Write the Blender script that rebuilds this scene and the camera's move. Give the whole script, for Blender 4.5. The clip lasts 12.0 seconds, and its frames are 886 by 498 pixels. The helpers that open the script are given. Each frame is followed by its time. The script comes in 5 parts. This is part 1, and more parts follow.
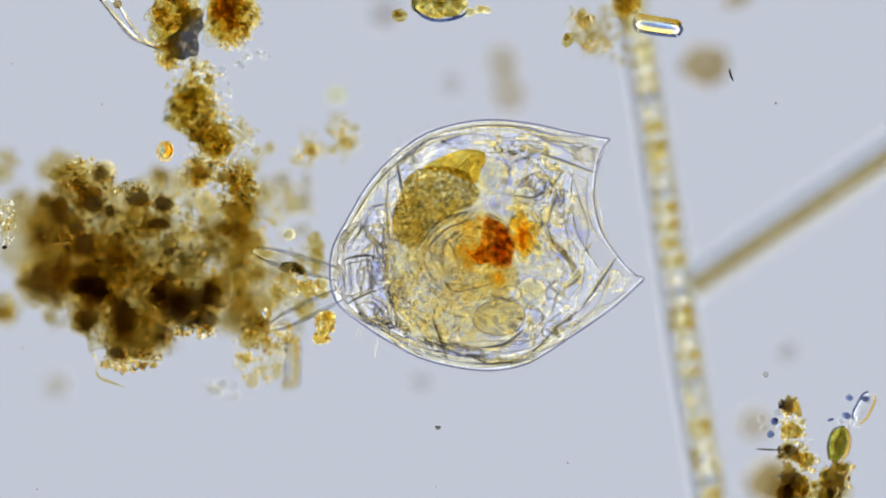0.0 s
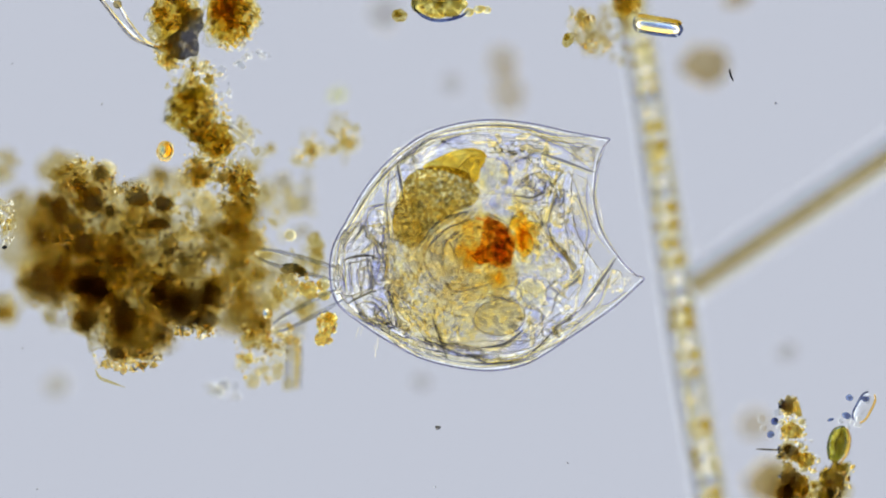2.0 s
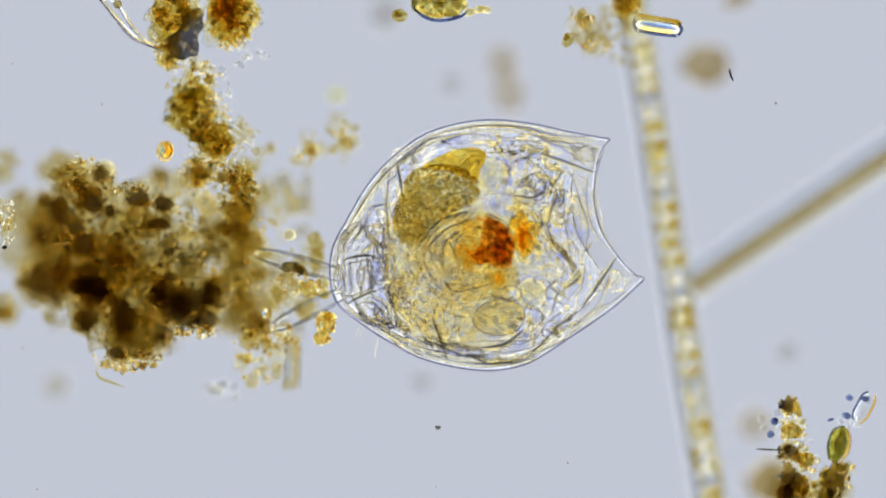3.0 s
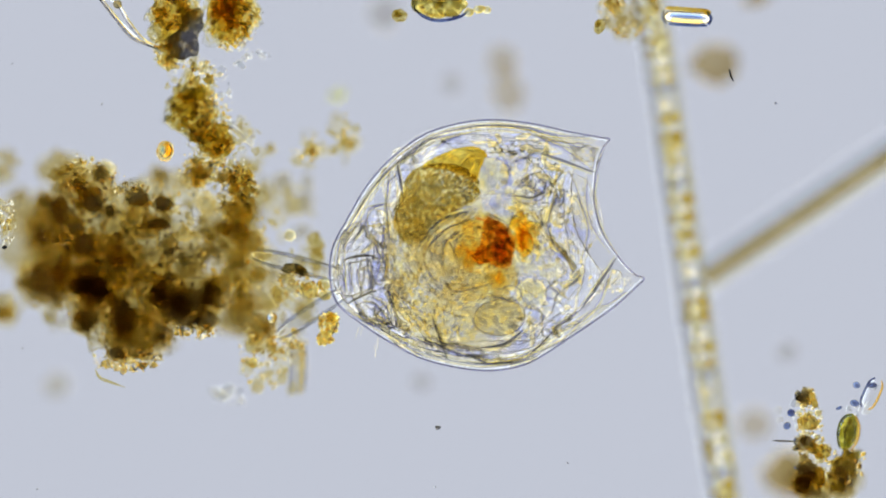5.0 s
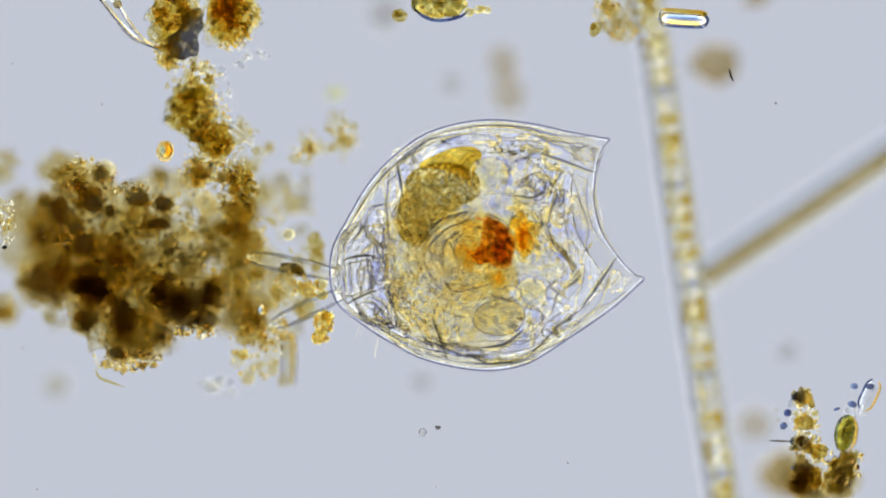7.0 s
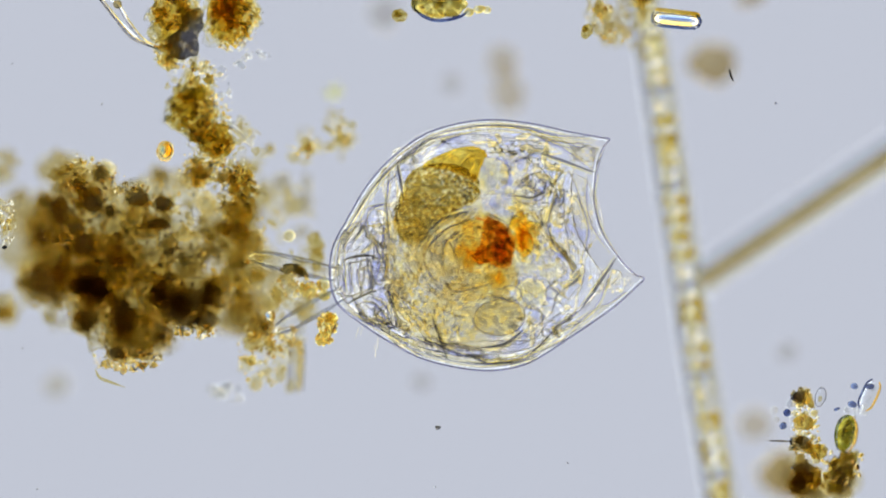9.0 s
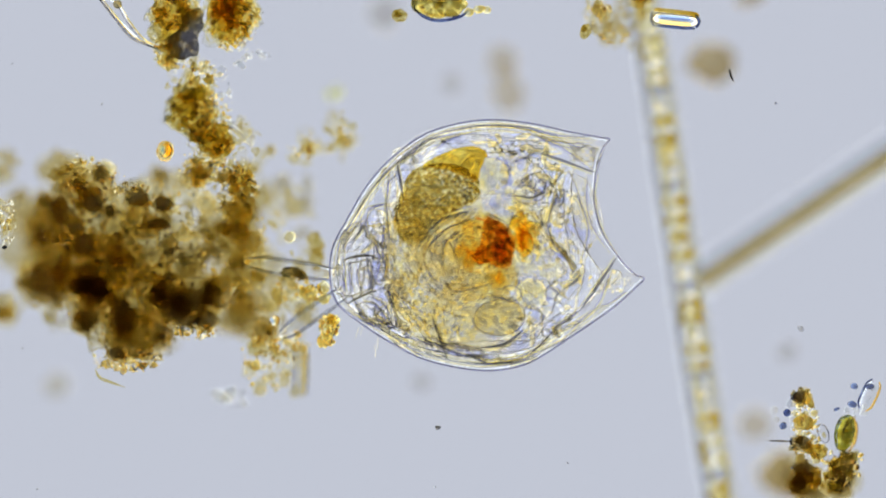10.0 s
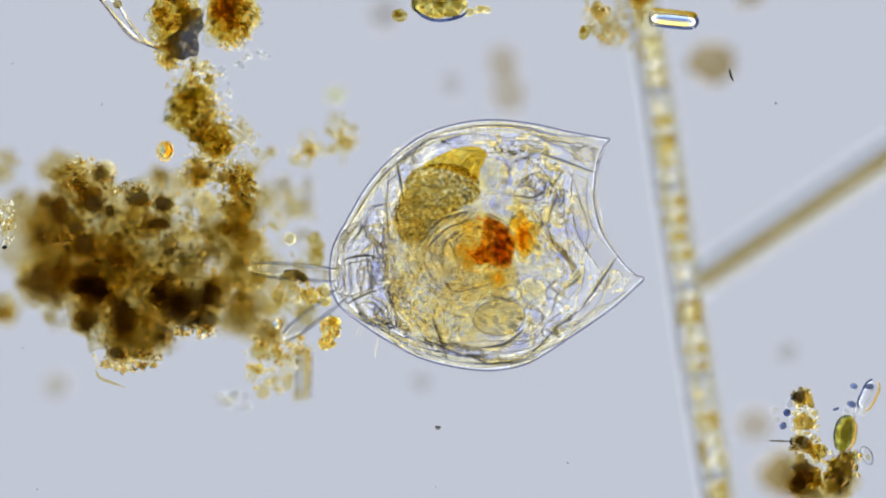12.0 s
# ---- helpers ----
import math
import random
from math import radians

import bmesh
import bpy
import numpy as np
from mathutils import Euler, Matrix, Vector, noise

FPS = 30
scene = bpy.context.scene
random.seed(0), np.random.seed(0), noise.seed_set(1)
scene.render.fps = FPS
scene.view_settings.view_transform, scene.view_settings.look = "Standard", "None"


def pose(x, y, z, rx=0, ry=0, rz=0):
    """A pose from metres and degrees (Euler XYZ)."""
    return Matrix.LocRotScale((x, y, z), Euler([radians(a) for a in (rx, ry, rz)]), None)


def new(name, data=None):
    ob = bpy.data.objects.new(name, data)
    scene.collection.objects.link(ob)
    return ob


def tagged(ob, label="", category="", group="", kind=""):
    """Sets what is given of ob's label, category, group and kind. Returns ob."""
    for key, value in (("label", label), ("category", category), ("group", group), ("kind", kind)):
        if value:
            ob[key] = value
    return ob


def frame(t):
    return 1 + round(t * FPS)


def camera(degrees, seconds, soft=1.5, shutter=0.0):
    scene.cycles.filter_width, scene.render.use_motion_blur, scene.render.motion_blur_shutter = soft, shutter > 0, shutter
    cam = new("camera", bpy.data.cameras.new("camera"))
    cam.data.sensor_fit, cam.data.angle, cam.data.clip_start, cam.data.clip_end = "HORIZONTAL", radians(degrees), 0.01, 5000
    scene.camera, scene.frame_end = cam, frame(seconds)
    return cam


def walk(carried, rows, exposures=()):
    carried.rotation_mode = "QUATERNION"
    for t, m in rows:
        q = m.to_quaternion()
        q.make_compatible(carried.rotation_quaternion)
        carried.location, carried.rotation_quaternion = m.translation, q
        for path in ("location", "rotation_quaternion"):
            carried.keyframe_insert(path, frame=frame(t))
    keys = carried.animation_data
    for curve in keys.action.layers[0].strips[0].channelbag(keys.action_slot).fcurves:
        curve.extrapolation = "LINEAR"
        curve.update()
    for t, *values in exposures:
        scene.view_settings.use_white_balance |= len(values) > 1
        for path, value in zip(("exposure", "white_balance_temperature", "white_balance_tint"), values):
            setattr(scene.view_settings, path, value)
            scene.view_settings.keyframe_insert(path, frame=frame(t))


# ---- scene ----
# A wet mount under a transmitted-light microscope, built 1000 times enlarged:
# one metre here stands for one millimetre on the slide.
UNIT = 0.0004            # plan unit: 0.4 micrometres on the slide
EYE = 10.0               # height of the objective above the plane of focus
FLOOR = -0.15            # upper face of the glass slide

cam = camera(2 * math.degrees(math.atan(784 * UNIT / EYE)), 12.0, soft=1.9)
cam.data.dof.use_dof = True
cam.data.dof.focus_distance = EYE
cam.data.dof.aperture_fstop = 0.5
walk(cam, [(0.0, pose(0, 0, EYE)), (12.0, pose(0, 0, EYE))])

# ---- world and light ----
world = bpy.data.worlds.new("dim_room")
world.use_nodes = True
world.node_tree.nodes["Background"].inputs[0].default_value = (0.8, 0.85, 1.0, 1)
world.node_tree.nodes["Background"].inputs[1].default_value = 0.03
scene.world = world
scene.cycles.max_bounces = 48
scene.cycles.transmission_bounces = 48
scene.cycles.transparent_max_bounces = 48


# ---- small helpers ----
def at(x, y, z=0.0):
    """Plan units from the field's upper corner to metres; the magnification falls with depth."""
    k = (EYE - z) / EYE * UNIT
    return Vector(((x - 784) * k, (441 - y) * k, z))


def thing(name, label, category, x=784, y=441, z=0.0, group="", kind=""):
    ob = new(name)
    ob.empty_display_size = 0.01
    ob.location = at(x, y, z)
    return tagged(ob, label, category, group, kind)


def spot(ob):
    """World place of a thing or part, before any keys."""
    p = Vector(ob.location)
    while ob.parent:
        ob = ob.parent
        p += ob.location
    return p


def part(name, bm, material, parent=None, label="", smooth=True, origin=None):
    """Links a bmesh, given in world metres, as one mesh object under a thing or a part."""
    base = spot(parent) if parent else Vector((0, 0, 0))
    here = Vector(origin) if origin is not None else base
    bmesh.ops.translate(bm, verts=bm.verts, vec=-here)
    me = bpy.data.meshes.new(name)
    bm.to_mesh(me)
    bm.free()
    if smooth:
        me.shade_smooth()
    me.materials.append(material)
    ob = new(name, me)
    ob.parent = parent
    ob.location = here - base
    if label:
        ob["label"] = label
    return ob


def blob(bm, c, r, seed=0, lump=0.15, freq=1.6, sub=3, turn=0.0, fine=0.0, flat=0.0):
    """An uneven rounded lump of radii r round c; flat gives it level faces."""
    made = bmesh.ops.create_icosphere(bm, subdivisions=sub, radius=1.0)["verts"]
    rz = Matrix.Rotation(radians(turn), 3, "Z")
    off = Vector((seed * 7.31 % 91, seed * 3.77 % 83, seed * 1.93 % 71))
    for v in made:
        d = v.co.normalized()
        k = 1 + lump * noise.noise(d * freq + off) * 1.6
        if fine:
            k += fine * noise.noise(d * freq * 4.5 + off)
        dz = math.tanh(flat * d.z) / math.tanh(flat) if flat else d.z
        v.co = Vector(c) + rz @ Vector((d.x * r[0] * k, d.y * r[1] * k, dz * r[2] * k))
    return made


def ring_frame(t):
    side = Vector((0, 0, 1)).cross(t)
    if side.length < 1e-6:
        side = Vector((1, 0, 0))
    side.normalize()
    return side, t.cross(side).normalized()


def tube(bm, pts, radii, seg=8, flat=1.0):
    """A closed tube along pts, radius by point; flat squeezes it in height."""
    rings = []
    n = len(pts)
    for i, p in enumerate(pts):
        t = (pts[min(i + 1, n - 1)] - pts[max(i - 1, 0)]).normalized()
        a, b = ring_frame(t)
        r = radii[i] if isinstance(radii, (list, tuple)) else radii
        rings.append([bm.verts.new(p + a * (r * math.cos(q)) + b * (r * flat * math.sin(q)))
                      for q in [2 * math.pi * j / seg for j in range(seg)]])
    for r0, r1 in zip(rings, rings[1:]):
        for j in range(seg):
            bm.faces.new((r0[j], r0[(j + 1) % seg], r1[(j + 1) % seg], r1[j]))
    bm.faces.new(rings[0][::-1])
    bm.faces.new(rings[-1])
    bmesh.ops.recalc_face_normals(bm, faces=bm.faces)


def spline(ctrl, n, closed=False):
    """Catmull-Rom through the control points."""
    pts, m = [Vector(c) for c in ctrl], len(ctrl)
    out = []
    spans = m if closed else m - 1
    for i in range(n):
        u = i / (n if closed else n - 1) * spans
        k = min(int(u), spans - 1)
        f = u - k
        if closed:
            p = [pts[(k + j - 1) % m] for j in range(4)]
        else:
            p = [pts[max(0, min(m - 1, k + j - 1))] for j in range(4)]
        out.append(0.5 * ((2 * p[1]) + (p[2] - p[0]) * f + (2 * p[0] - 5 * p[1] + 4 * p[2] - p[3]) * f * f
                          + (3 * p[1] - p[0] - 3 * p[2] + p[3]) * f ** 3))
    return out


def fibre(bm, ctrl, r, n=16, seg=6, z=0.0, taper=0.4):
    pts = spline([at(c[0], c[1], c[2] if len(c) > 2 else z) for c in ctrl], n)
    tube(bm, pts, [r * UNIT * (1 - (1 - taper) * abs(2 * i / (n - 1) - 1) ** 2) for i in range(n)], seg)


def lens(bm, outline, centre, high, low, rings=14, n=140, power=2.4, wrinkle=0.0, seed=0, scale=1.0, fold=0.02, round_=0.55):
    """A closed lens-like body over a closed plan outline; returns its faces."""
    rim = spline([(*o, 0) for o in outline], n, closed=True)
    c = Vector((*centre, 0))
    off = Vector((seed * 5.3, seed * 2.9, seed * 1.1))
    first, faces = None, []
    steps = [math.sin(math.pi / 2 * i / rings) for i in range(rings + 1)]
    for sign, h in ((1, high), (-1, low)):
        rows_ = []
        for s in steps[1:]:
            if s == 1.0 and sign < 0:
                rows_.append(first)
                continue
            row = []
            for p in rim:
                q = c + (p - c) * s * scale
                z = sign * h * max(0.0, 1 - s ** power) ** round_
                w = noise.noise(Vector((q.x * fold, q.y * fold, sign * 3.0)) + off) * wrinkle * (1 - s ** 6)
                row.append(bm.verts.new(at(q.x, q.y, z + w)))
            rows_.append(row)
        if sign > 0:
            first = rows_[-1]
        tip = bm.verts.new(at(c.x, c.y, sign * h))
        for j in range(n):
            faces.append(bm.faces.new((tip, rows_[0][j], rows_[0][(j + 1) % n])))
        for r0, r1 in zip(rows_, rows_[1:]):
            for j in range(n):
                faces.append(bm.faces.new((r0[j], r1[j], r1[(j + 1) % n], r0[(j + 1) % n])))
    bmesh.ops.recalc_face_normals(bm, faces=faces)
    return faces


def hoop(bm, x, y, a, b, g, z, w):
    """A fine closed line round an oval."""
    q = radians(g)
    pts = []
    for i in range(42):
        t = 2 * math.pi * i / 40
        k = 1 + 0.03 * math.sin(3 * t + x)
        pts.append(at(x + k * (a * math.cos(t) * math.cos(q) - b * math.sin(t) * math.sin(q)), y + k * (a * math.cos(t) * math.sin(q) + b * math.sin(t) * math.cos(q)), z))
    tube(bm, pts, w * UNIT, 6)


def pouch(bm, x, y, a, b, g, wall, high, seed=0, n=70, uneven=1.0):
    """A thin-walled flat bladder with an uneven oval outline."""
    ph, q = seed * 1.7, radians(g)
    ring = []
    for i in range(14):
        w = 2 * math.pi * i / 14
        k = 1 + uneven * (0.09 * math.sin(3 * w + ph) + 0.06 * math.sin(5 * w - ph))
        u, v = a * k * math.cos(w), b * k * math.sin(w)
        ring.append((x + u * math.cos(q) - v * math.sin(q), y + u * math.sin(q) + v * math.cos(q)))
    hollow(bm, ring, (x, y), high, high, wall, rings=8, n=n, wrinkle=high * 0.8, seed=seed % 17, fold=0.05, round_=0.7, half=max(a, b))


def hollow(bm, outline, centre, high, low, wall, half=230, **more):
    """The same as a thin-walled shell; wall in plan units."""
    lens(bm, outline, centre, high, low, **more)
    k = 1 - wall / half
    inner = lens(bm, outline, centre, high - wall * UNIT, low - wall * UNIT, scale=k, **more)
    bmesh.ops.reverse_faces(bm, faces=inner)


# ---- materials ----
def clear(name, tint, tint_b=None, ior=1.06, rough=0.0, bump=0.0, scale=250.0, mix_scale=60.0, island=0.0, lo=0.36, hi=0.64, single=0.0):
    """See-through matter in water: refraction with a tint that varies from place to place and from piece to piece."""
    m = bpy.data.materials.new(name)
    m.use_nodes = True
    nt = m.node_tree
    b = nt.nodes["Principled BSDF"]
    b.inputs["Transmission Weight"].default_value = 1.0
    b.inputs["IOR"].default_value = ior
    b.inputs["Roughness"].default_value = rough
    b.inputs["Base Color"].default_value = (*tint, 1)
    co = nt.nodes.new("ShaderNodeTexCoord")
    if tint_b:
        no = nt.nodes.new("ShaderNodeTexNoise")
        no.noise_dimensions = "2D"
        no.inputs["Scale"].default_value = mix_scale
        no.inputs["Detail"].default_value = 4
        ramp = nt.nodes.new("ShaderNodeValToRGB")
        ramp.color_ramp.elements[0].position, ramp.color_ramp.elements[1].position = lo, hi
        ramp.color_ramp.elements[0].color, ramp.color_ramp.elements[1].color = (*tint, 1), (*tint_b, 1)
        nt.links.new(co.outputs["Object"], no.inputs["Vector"])
        source = no.outputs["Fac"]
        if island:
            geo = nt.nodes.new("ShaderNodeNewGeometry")
            mx = nt.nodes.new("ShaderNodeMix")
            mx.inputs["Factor"].default_value = island
            nt.links.new(no.outputs["Fac"], mx.inputs["A"])
            nt.links.new(geo.outputs["Random Per Island"], mx.inputs["B"])
            source = mx.outputs["Result"]
        if single:
            info = nt.nodes.new("ShaderNodeObjectInfo")
            mx = nt.nodes.new("ShaderNodeMix")
            mx.inputs["Factor"].default_value = single
            nt.links.new(source, mx.inputs["A"])
            nt.links.new(info.outputs["Random"], mx.inputs["B"])
            source = mx.outputs["Result"]
        nt.links.new(source, ramp.inputs["Fac"])
        nt.links.new(ramp.outputs["Color"], b.inputs["Base Color"])
    if bump:
        nb = nt.nodes.new("ShaderNodeTexNoise")
        nb.inputs["Scale"].default_value = scale
        nb.inputs["Detail"].default_value = 3.0
        nb.inputs["Roughness"].default_value = 0.6
        bp = nt.nodes.new("ShaderNodeBump")
        bp.inputs["Strength"].default_value = 1.0
        bp.inputs["Distance"].default_value = bump
        nt.links.new(co.outputs["Object"], nb.inputs["Vector"])
        nt.links.new(nb.outputs["Fac"], bp.inputs["Height"])
        nt.links.new(bp.outputs["Normal"], b.inputs["Normal"])
    return m


def stain(name, stops, ior=1.004, rag=0.5, scale=60.0, stretch=(1, 1, 1), bump=0.0, turn=0.0):
    """See-through matter whose pigment is densest in its middle and thins out raggedly towards its edge."""
    m = clear(name, stops[0][1], ior=ior, bump=bump, scale=scale * 4)
    nt = m.node_tree
    co = nt.nodes.new("ShaderNodeTexCoord")
    off = nt.nodes.new("ShaderNodeVectorMath")
    off.operation = "SUBTRACT"
    off.inputs[1].default_value = (0.5, 0.5, 0.5)
    flat = nt.nodes.new("ShaderNodeVectorMath")
    flat.operation = "MULTIPLY"
    flat.inputs[1].default_value = (2, 2, 0)
    far = nt.nodes.new("ShaderNodeVectorMath")
    far.operation = "LENGTH"
    mp = nt.nodes.new("ShaderNodeMapping")
    mp.inputs["Scale"].default_value = stretch
    mp.inputs["Rotation"].default_value = (0, 0, radians(turn))
    no = nt.nodes.new("ShaderNodeTexNoise")
    no.noise_dimensions = "2D"
    no.inputs["Scale"].default_value = scale
    no.inputs["Detail"].default_value = 6
    no.inputs["Roughness"].default_value = 0.65
    no.inputs["Distortion"].default_value = 0.6
    add = nt.nodes.new("ShaderNodeMath")
    add.operation = "MULTIPLY_ADD"
    add.inputs[1].default_value = rag * 2
    sub = nt.nodes.new("ShaderNodeMath")
    sub.operation = "SUBTRACT"
    sub.inputs[1].default_value = rag
    ramp = nt.nodes.new("ShaderNodeValToRGB")
    while len(ramp.color_ramp.elements) < len(stops):
        ramp.color_ramp.elements.new(0.5)
    for e, (p, c) in zip(ramp.color_ramp.elements, stops):
        e.position = p
        e.color = (*c, 1)
    nt.links.new(co.outputs["Generated"], off.inputs[0])
    nt.links.new(off.outputs["Vector"], flat.inputs[0])
    nt.links.new(flat.outputs["Vector"], far.inputs[0])
    nt.links.new(co.outputs["Object"], mp.inputs["Vector"])
    nt.links.new(mp.outputs["Vector"], no.inputs["Vector"])
    nt.links.new(no.outputs["Fac"], add.inputs[0])
    nt.links.new(far.outputs["Value"], add.inputs[2])
    nt.links.new(add.outputs["Value"], sub.inputs[0])
    nt.links.new(sub.outputs["Value"], ramp.inputs["Fac"])
    nt.links.new(ramp.outputs["Color"], nt.nodes["Principled BSDF"].inputs["Base Color"])
    return m


def granular(name, dark, light, scale, ior=1.006, patch=90.0, lo=0.5, hi=0.95):
    """See-through matter packed with pale granules in a darker ground, thinner in places."""
    m = clear(name, dark, ior=ior, bump=0.0015, scale=scale)
    nt = m.node_tree
    co = nt.nodes.new("ShaderNodeTexCoord")
    cells = nt.nodes.new("ShaderNodeTexVoronoi")
    cells.voronoi_dimensions = "2D"
    cells.inputs["Scale"].default_value = scale
    no = nt.nodes.new("ShaderNodeTexNoise")
    no.noise_dimensions = "2D"
    no.inputs["Scale"].default_value = patch
    no.inputs["Detail"].default_value = 5
    add = nt.nodes.new("ShaderNodeMath")
    add.operation = "MULTIPLY_ADD"
    add.inputs[1].default_value = 0.9
    ramp = nt.nodes.new("ShaderNodeValToRGB")
    ramp.color_ramp.elements[0].position, ramp.color_ramp.elements[1].position = lo, hi
    ramp.color_ramp.elements[0].color, ramp.color_ramp.elements[1].color = (*light, 1), (*dark, 1)
    for link in ((co.outputs["Object"], cells.inputs["Vector"]), (co.outputs["Object"], no.inputs["Vector"]), (no.outputs["Fac"], add.inputs[0]),
                 (cells.outputs["Distance"], add.inputs[2]), (add.outputs["Value"], ramp.inputs["Fac"]), (ramp.outputs["Color"], nt.nodes["Principled BSDF"].inputs["Base Color"])):
        nt.links.new(*link)
    return m


def opaque(name, ca, cb, rough=0.6, scale=90.0):
    m = bpy.data.materials.new(name)
    m.use_nodes = True
    nt = m.node_tree
    b = nt.nodes["Principled BSDF"]
    b.inputs["Roughness"].default_value = rough
    co = nt.nodes.new("ShaderNodeTexCoord")
    no = nt.nodes.new("ShaderNodeTexNoise")
    no.inputs["Scale"].default_value = scale
    mx = nt.nodes.new("ShaderNodeMix")
    mx.data_type = "RGBA"
    mx.inputs["A"].default_value, mx.inputs["B"].default_value = (*ca, 1), (*cb, 1)
    nt.links.new(co.outputs["Object"], no.inputs["Vector"])
    nt.links.new(no.outputs["Fac"], mx.inputs["Factor"])
    nt.links.new(mx.outputs["Result"], b.inputs["Base Color"])
    return m


def glowing(name, colour, strength):
    m = bpy.data.materials.new(name)
    m.use_nodes = True
    nt = m.node_tree
    nt.nodes.remove(nt.nodes["Principled BSDF"])
    e = nt.nodes.new("ShaderNodeEmission")
    e.inputs["Color"].default_value = (*colour, 1)
    e.inputs["Strength"].default_value = strength
    nt.links.new(e.outputs[0], nt.nodes["Material Output"].inputs["Surface"])
    return m


M_lamp = glowing("lamp_field", (0.542, 0.574, 0.664), 1.0)
# Unseen ring added so that refracted edges catch brighter, whiter highlights.
M_ring = glowing("highlight_ring_glow", (1.0, 0.985, 0.92), 1.95)


def fringe(material, inner, outer):
    """Colours the added ring, cooler inside and warmer outside, to imitate colour fringes."""
    nt = material.node_tree
    co = nt.nodes.new("ShaderNodeTexCoord")
    far = nt.nodes.new("ShaderNodeVectorMath")
    far.operation = "LENGTH"
    span = nt.nodes.new("ShaderNodeMapRange")
    span.inputs["From Min"].default_value, span.inputs["From Max"].default_value = 1.2, 2.5
    ramp = nt.nodes.new("ShaderNodeValToRGB")
    ramp.color_ramp.elements[0].color, ramp.color_ramp.elements[1].color = (*inner, 1), (*outer, 1)
    nt.links.new(co.outputs["Object"], far.inputs[0])
    nt.links.new(far.outputs["Value"], span.inputs["Value"])
    nt.links.new(span.outputs["Result"], ramp.inputs["Fac"])
    nt.links.new(ramp.outputs["Color"], nt.nodes["Emission"].inputs["Color"])


fringe(M_ring, (0.80, 0.90, 1.0), (1.0, 0.90, 0.62))
M_metal = opaque("black_metal", (0.012, 0.012, 0.012), (0.02, 0.02, 0.02), 0.4, 4)
M_slide = clear("slide_glass", (1, 1, 1), ior=1.12)
M_shell = clear("lorica_clear", (0.985, 0.985, 0.98), ior=1.05, bump=0.0006, scale=260)
M_membrane = clear("membrane_clear", (0.975, 0.978, 1.0), ior=1.105, bump=0.0016, scale=260)
# Violet and cream mottling paints the tissue's shading and highlights.
M_tissue = clear("tissue_pale", (0.80, 0.81, 0.92), (1.0, 0.965, 0.80), ior=1.05, bump=0.005, scale=170, mix_scale=110, lo=0.42, hi=0.60)
M_pearl = clear("pearl_clear", (0.93, 0.94, 1.0), (1.0, 0.99, 0.92), ior=1.09, bump=0.001, scale=200, mix_scale=60, island=0.8)
M_gleam = clear("gleam_clear", (0.96, 0.965, 1.0), ior=1.15, bump=0.0022, scale=110)
M_strand = clear("strand_clear", (0.82, 0.85, 0.99), (1.0, 0.93, 0.62), ior=1.12, mix_scale=60, island=0.8, lo=0.2, hi=0.8)
# Dark tint stands in for the darkening at folds and outlines.
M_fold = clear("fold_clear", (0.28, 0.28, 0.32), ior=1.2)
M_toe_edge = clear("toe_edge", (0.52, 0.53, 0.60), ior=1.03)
M_toe = clear("toe_clear", (0.97, 0.97, 0.96), ior=1.10)
M_yolk = granular("yolk_olive", (0.43, 0.31, 0.05), (0.96, 0.86, 0.48), 330.0)
M_yolk_grain = clear("yolk_grain", (0.98, 0.90, 0.46), (1.0, 0.98, 0.78), ior=1.14, mix_scale=30, island=0.8)
M_gold = clear("yolk_gold", (0.74, 0.42, 0.015), (0.88, 0.64, 0.14), ior=1.03, bump=0.002, scale=180)
M_egg = granular("egg_olive", (0.85, 0.77, 0.48), (0.97, 0.90, 0.62), 290.0, 1.01, 80.0)
M_red = clear("pigment_red", (0.46, 0.14, 0.015), (0.90, 0.52, 0.10), ior=1.012, bump=0.004, scale=300, mix_scale=260)
M_amber = clear("pigment_amber", (0.84, 0.46, 0.03), (0.97, 0.84, 0.46), ior=1.025, bump=0.004, scale=280, mix_scale=190)
M_vacuole = clear("vacuole", (0.95, 0.91, 0.70), ior=1.05, bump=0.0002, scale=200)
M_flake = clear("detritus_flake", (0.57, 0.475, 0.18), (0.97, 0.91, 0.66), ior=1.014, bump=0.004, scale=300, mix_scale=280, single=0.4, lo=0.34, hi=0.62)
M_ochre = clear("detritus_ochre", (0.58, 0.44, 0.07), (0.93, 0.82, 0.42), ior=1.006, bump=0.004, scale=320, mix_scale=300, lo=0.38, hi=0.64)
M_pale = clear("detritus_pale", (0.78, 0.68, 0.32), (0.98, 0.95, 0.82), ior=1.008, bump=0.003, scale=260, mix_scale=220, single=0.3)
M_dark = clear("detritus_dark", (0.065, 0.046, 0.012), (0.50, 0.37, 0.11), ior=1.015, bump=0.003, scale=260, mix_scale=150)
M_grain = clear("grain_gold", (0.78, 0.58, 0.12), (0.97, 0.92, 0.68), ior=1.06, mix_scale=30, island=0.9, lo=0.2, hi=0.8)
M_bead = clear("bead_clear", (0.90, 0.88, 0.80), (0.98, 0.97, 0.93), ior=1.07, mix_scale=30, single=0.9)
M_grey = clear("mineral_grey", (0.095, 0.095, 0.105), (0.34, 0.31, 0.24), ior=1.03, rough=0.03, bump=0.003, scale=200, mix_scale=110)
M_mineral = clear("mineral_dark", (0.105, 0.10, 0.105), (0.46, 0.40, 0.28), ior=1.012, bump=0.004, scale=260, mix_scale=170, lo=0.46, hi=0.68)
M_haze = clear("flake_haze", (0.66, 0.64, 0.60), (0.80, 0.78, 0.74), ior=1.01, mix_scale=30)
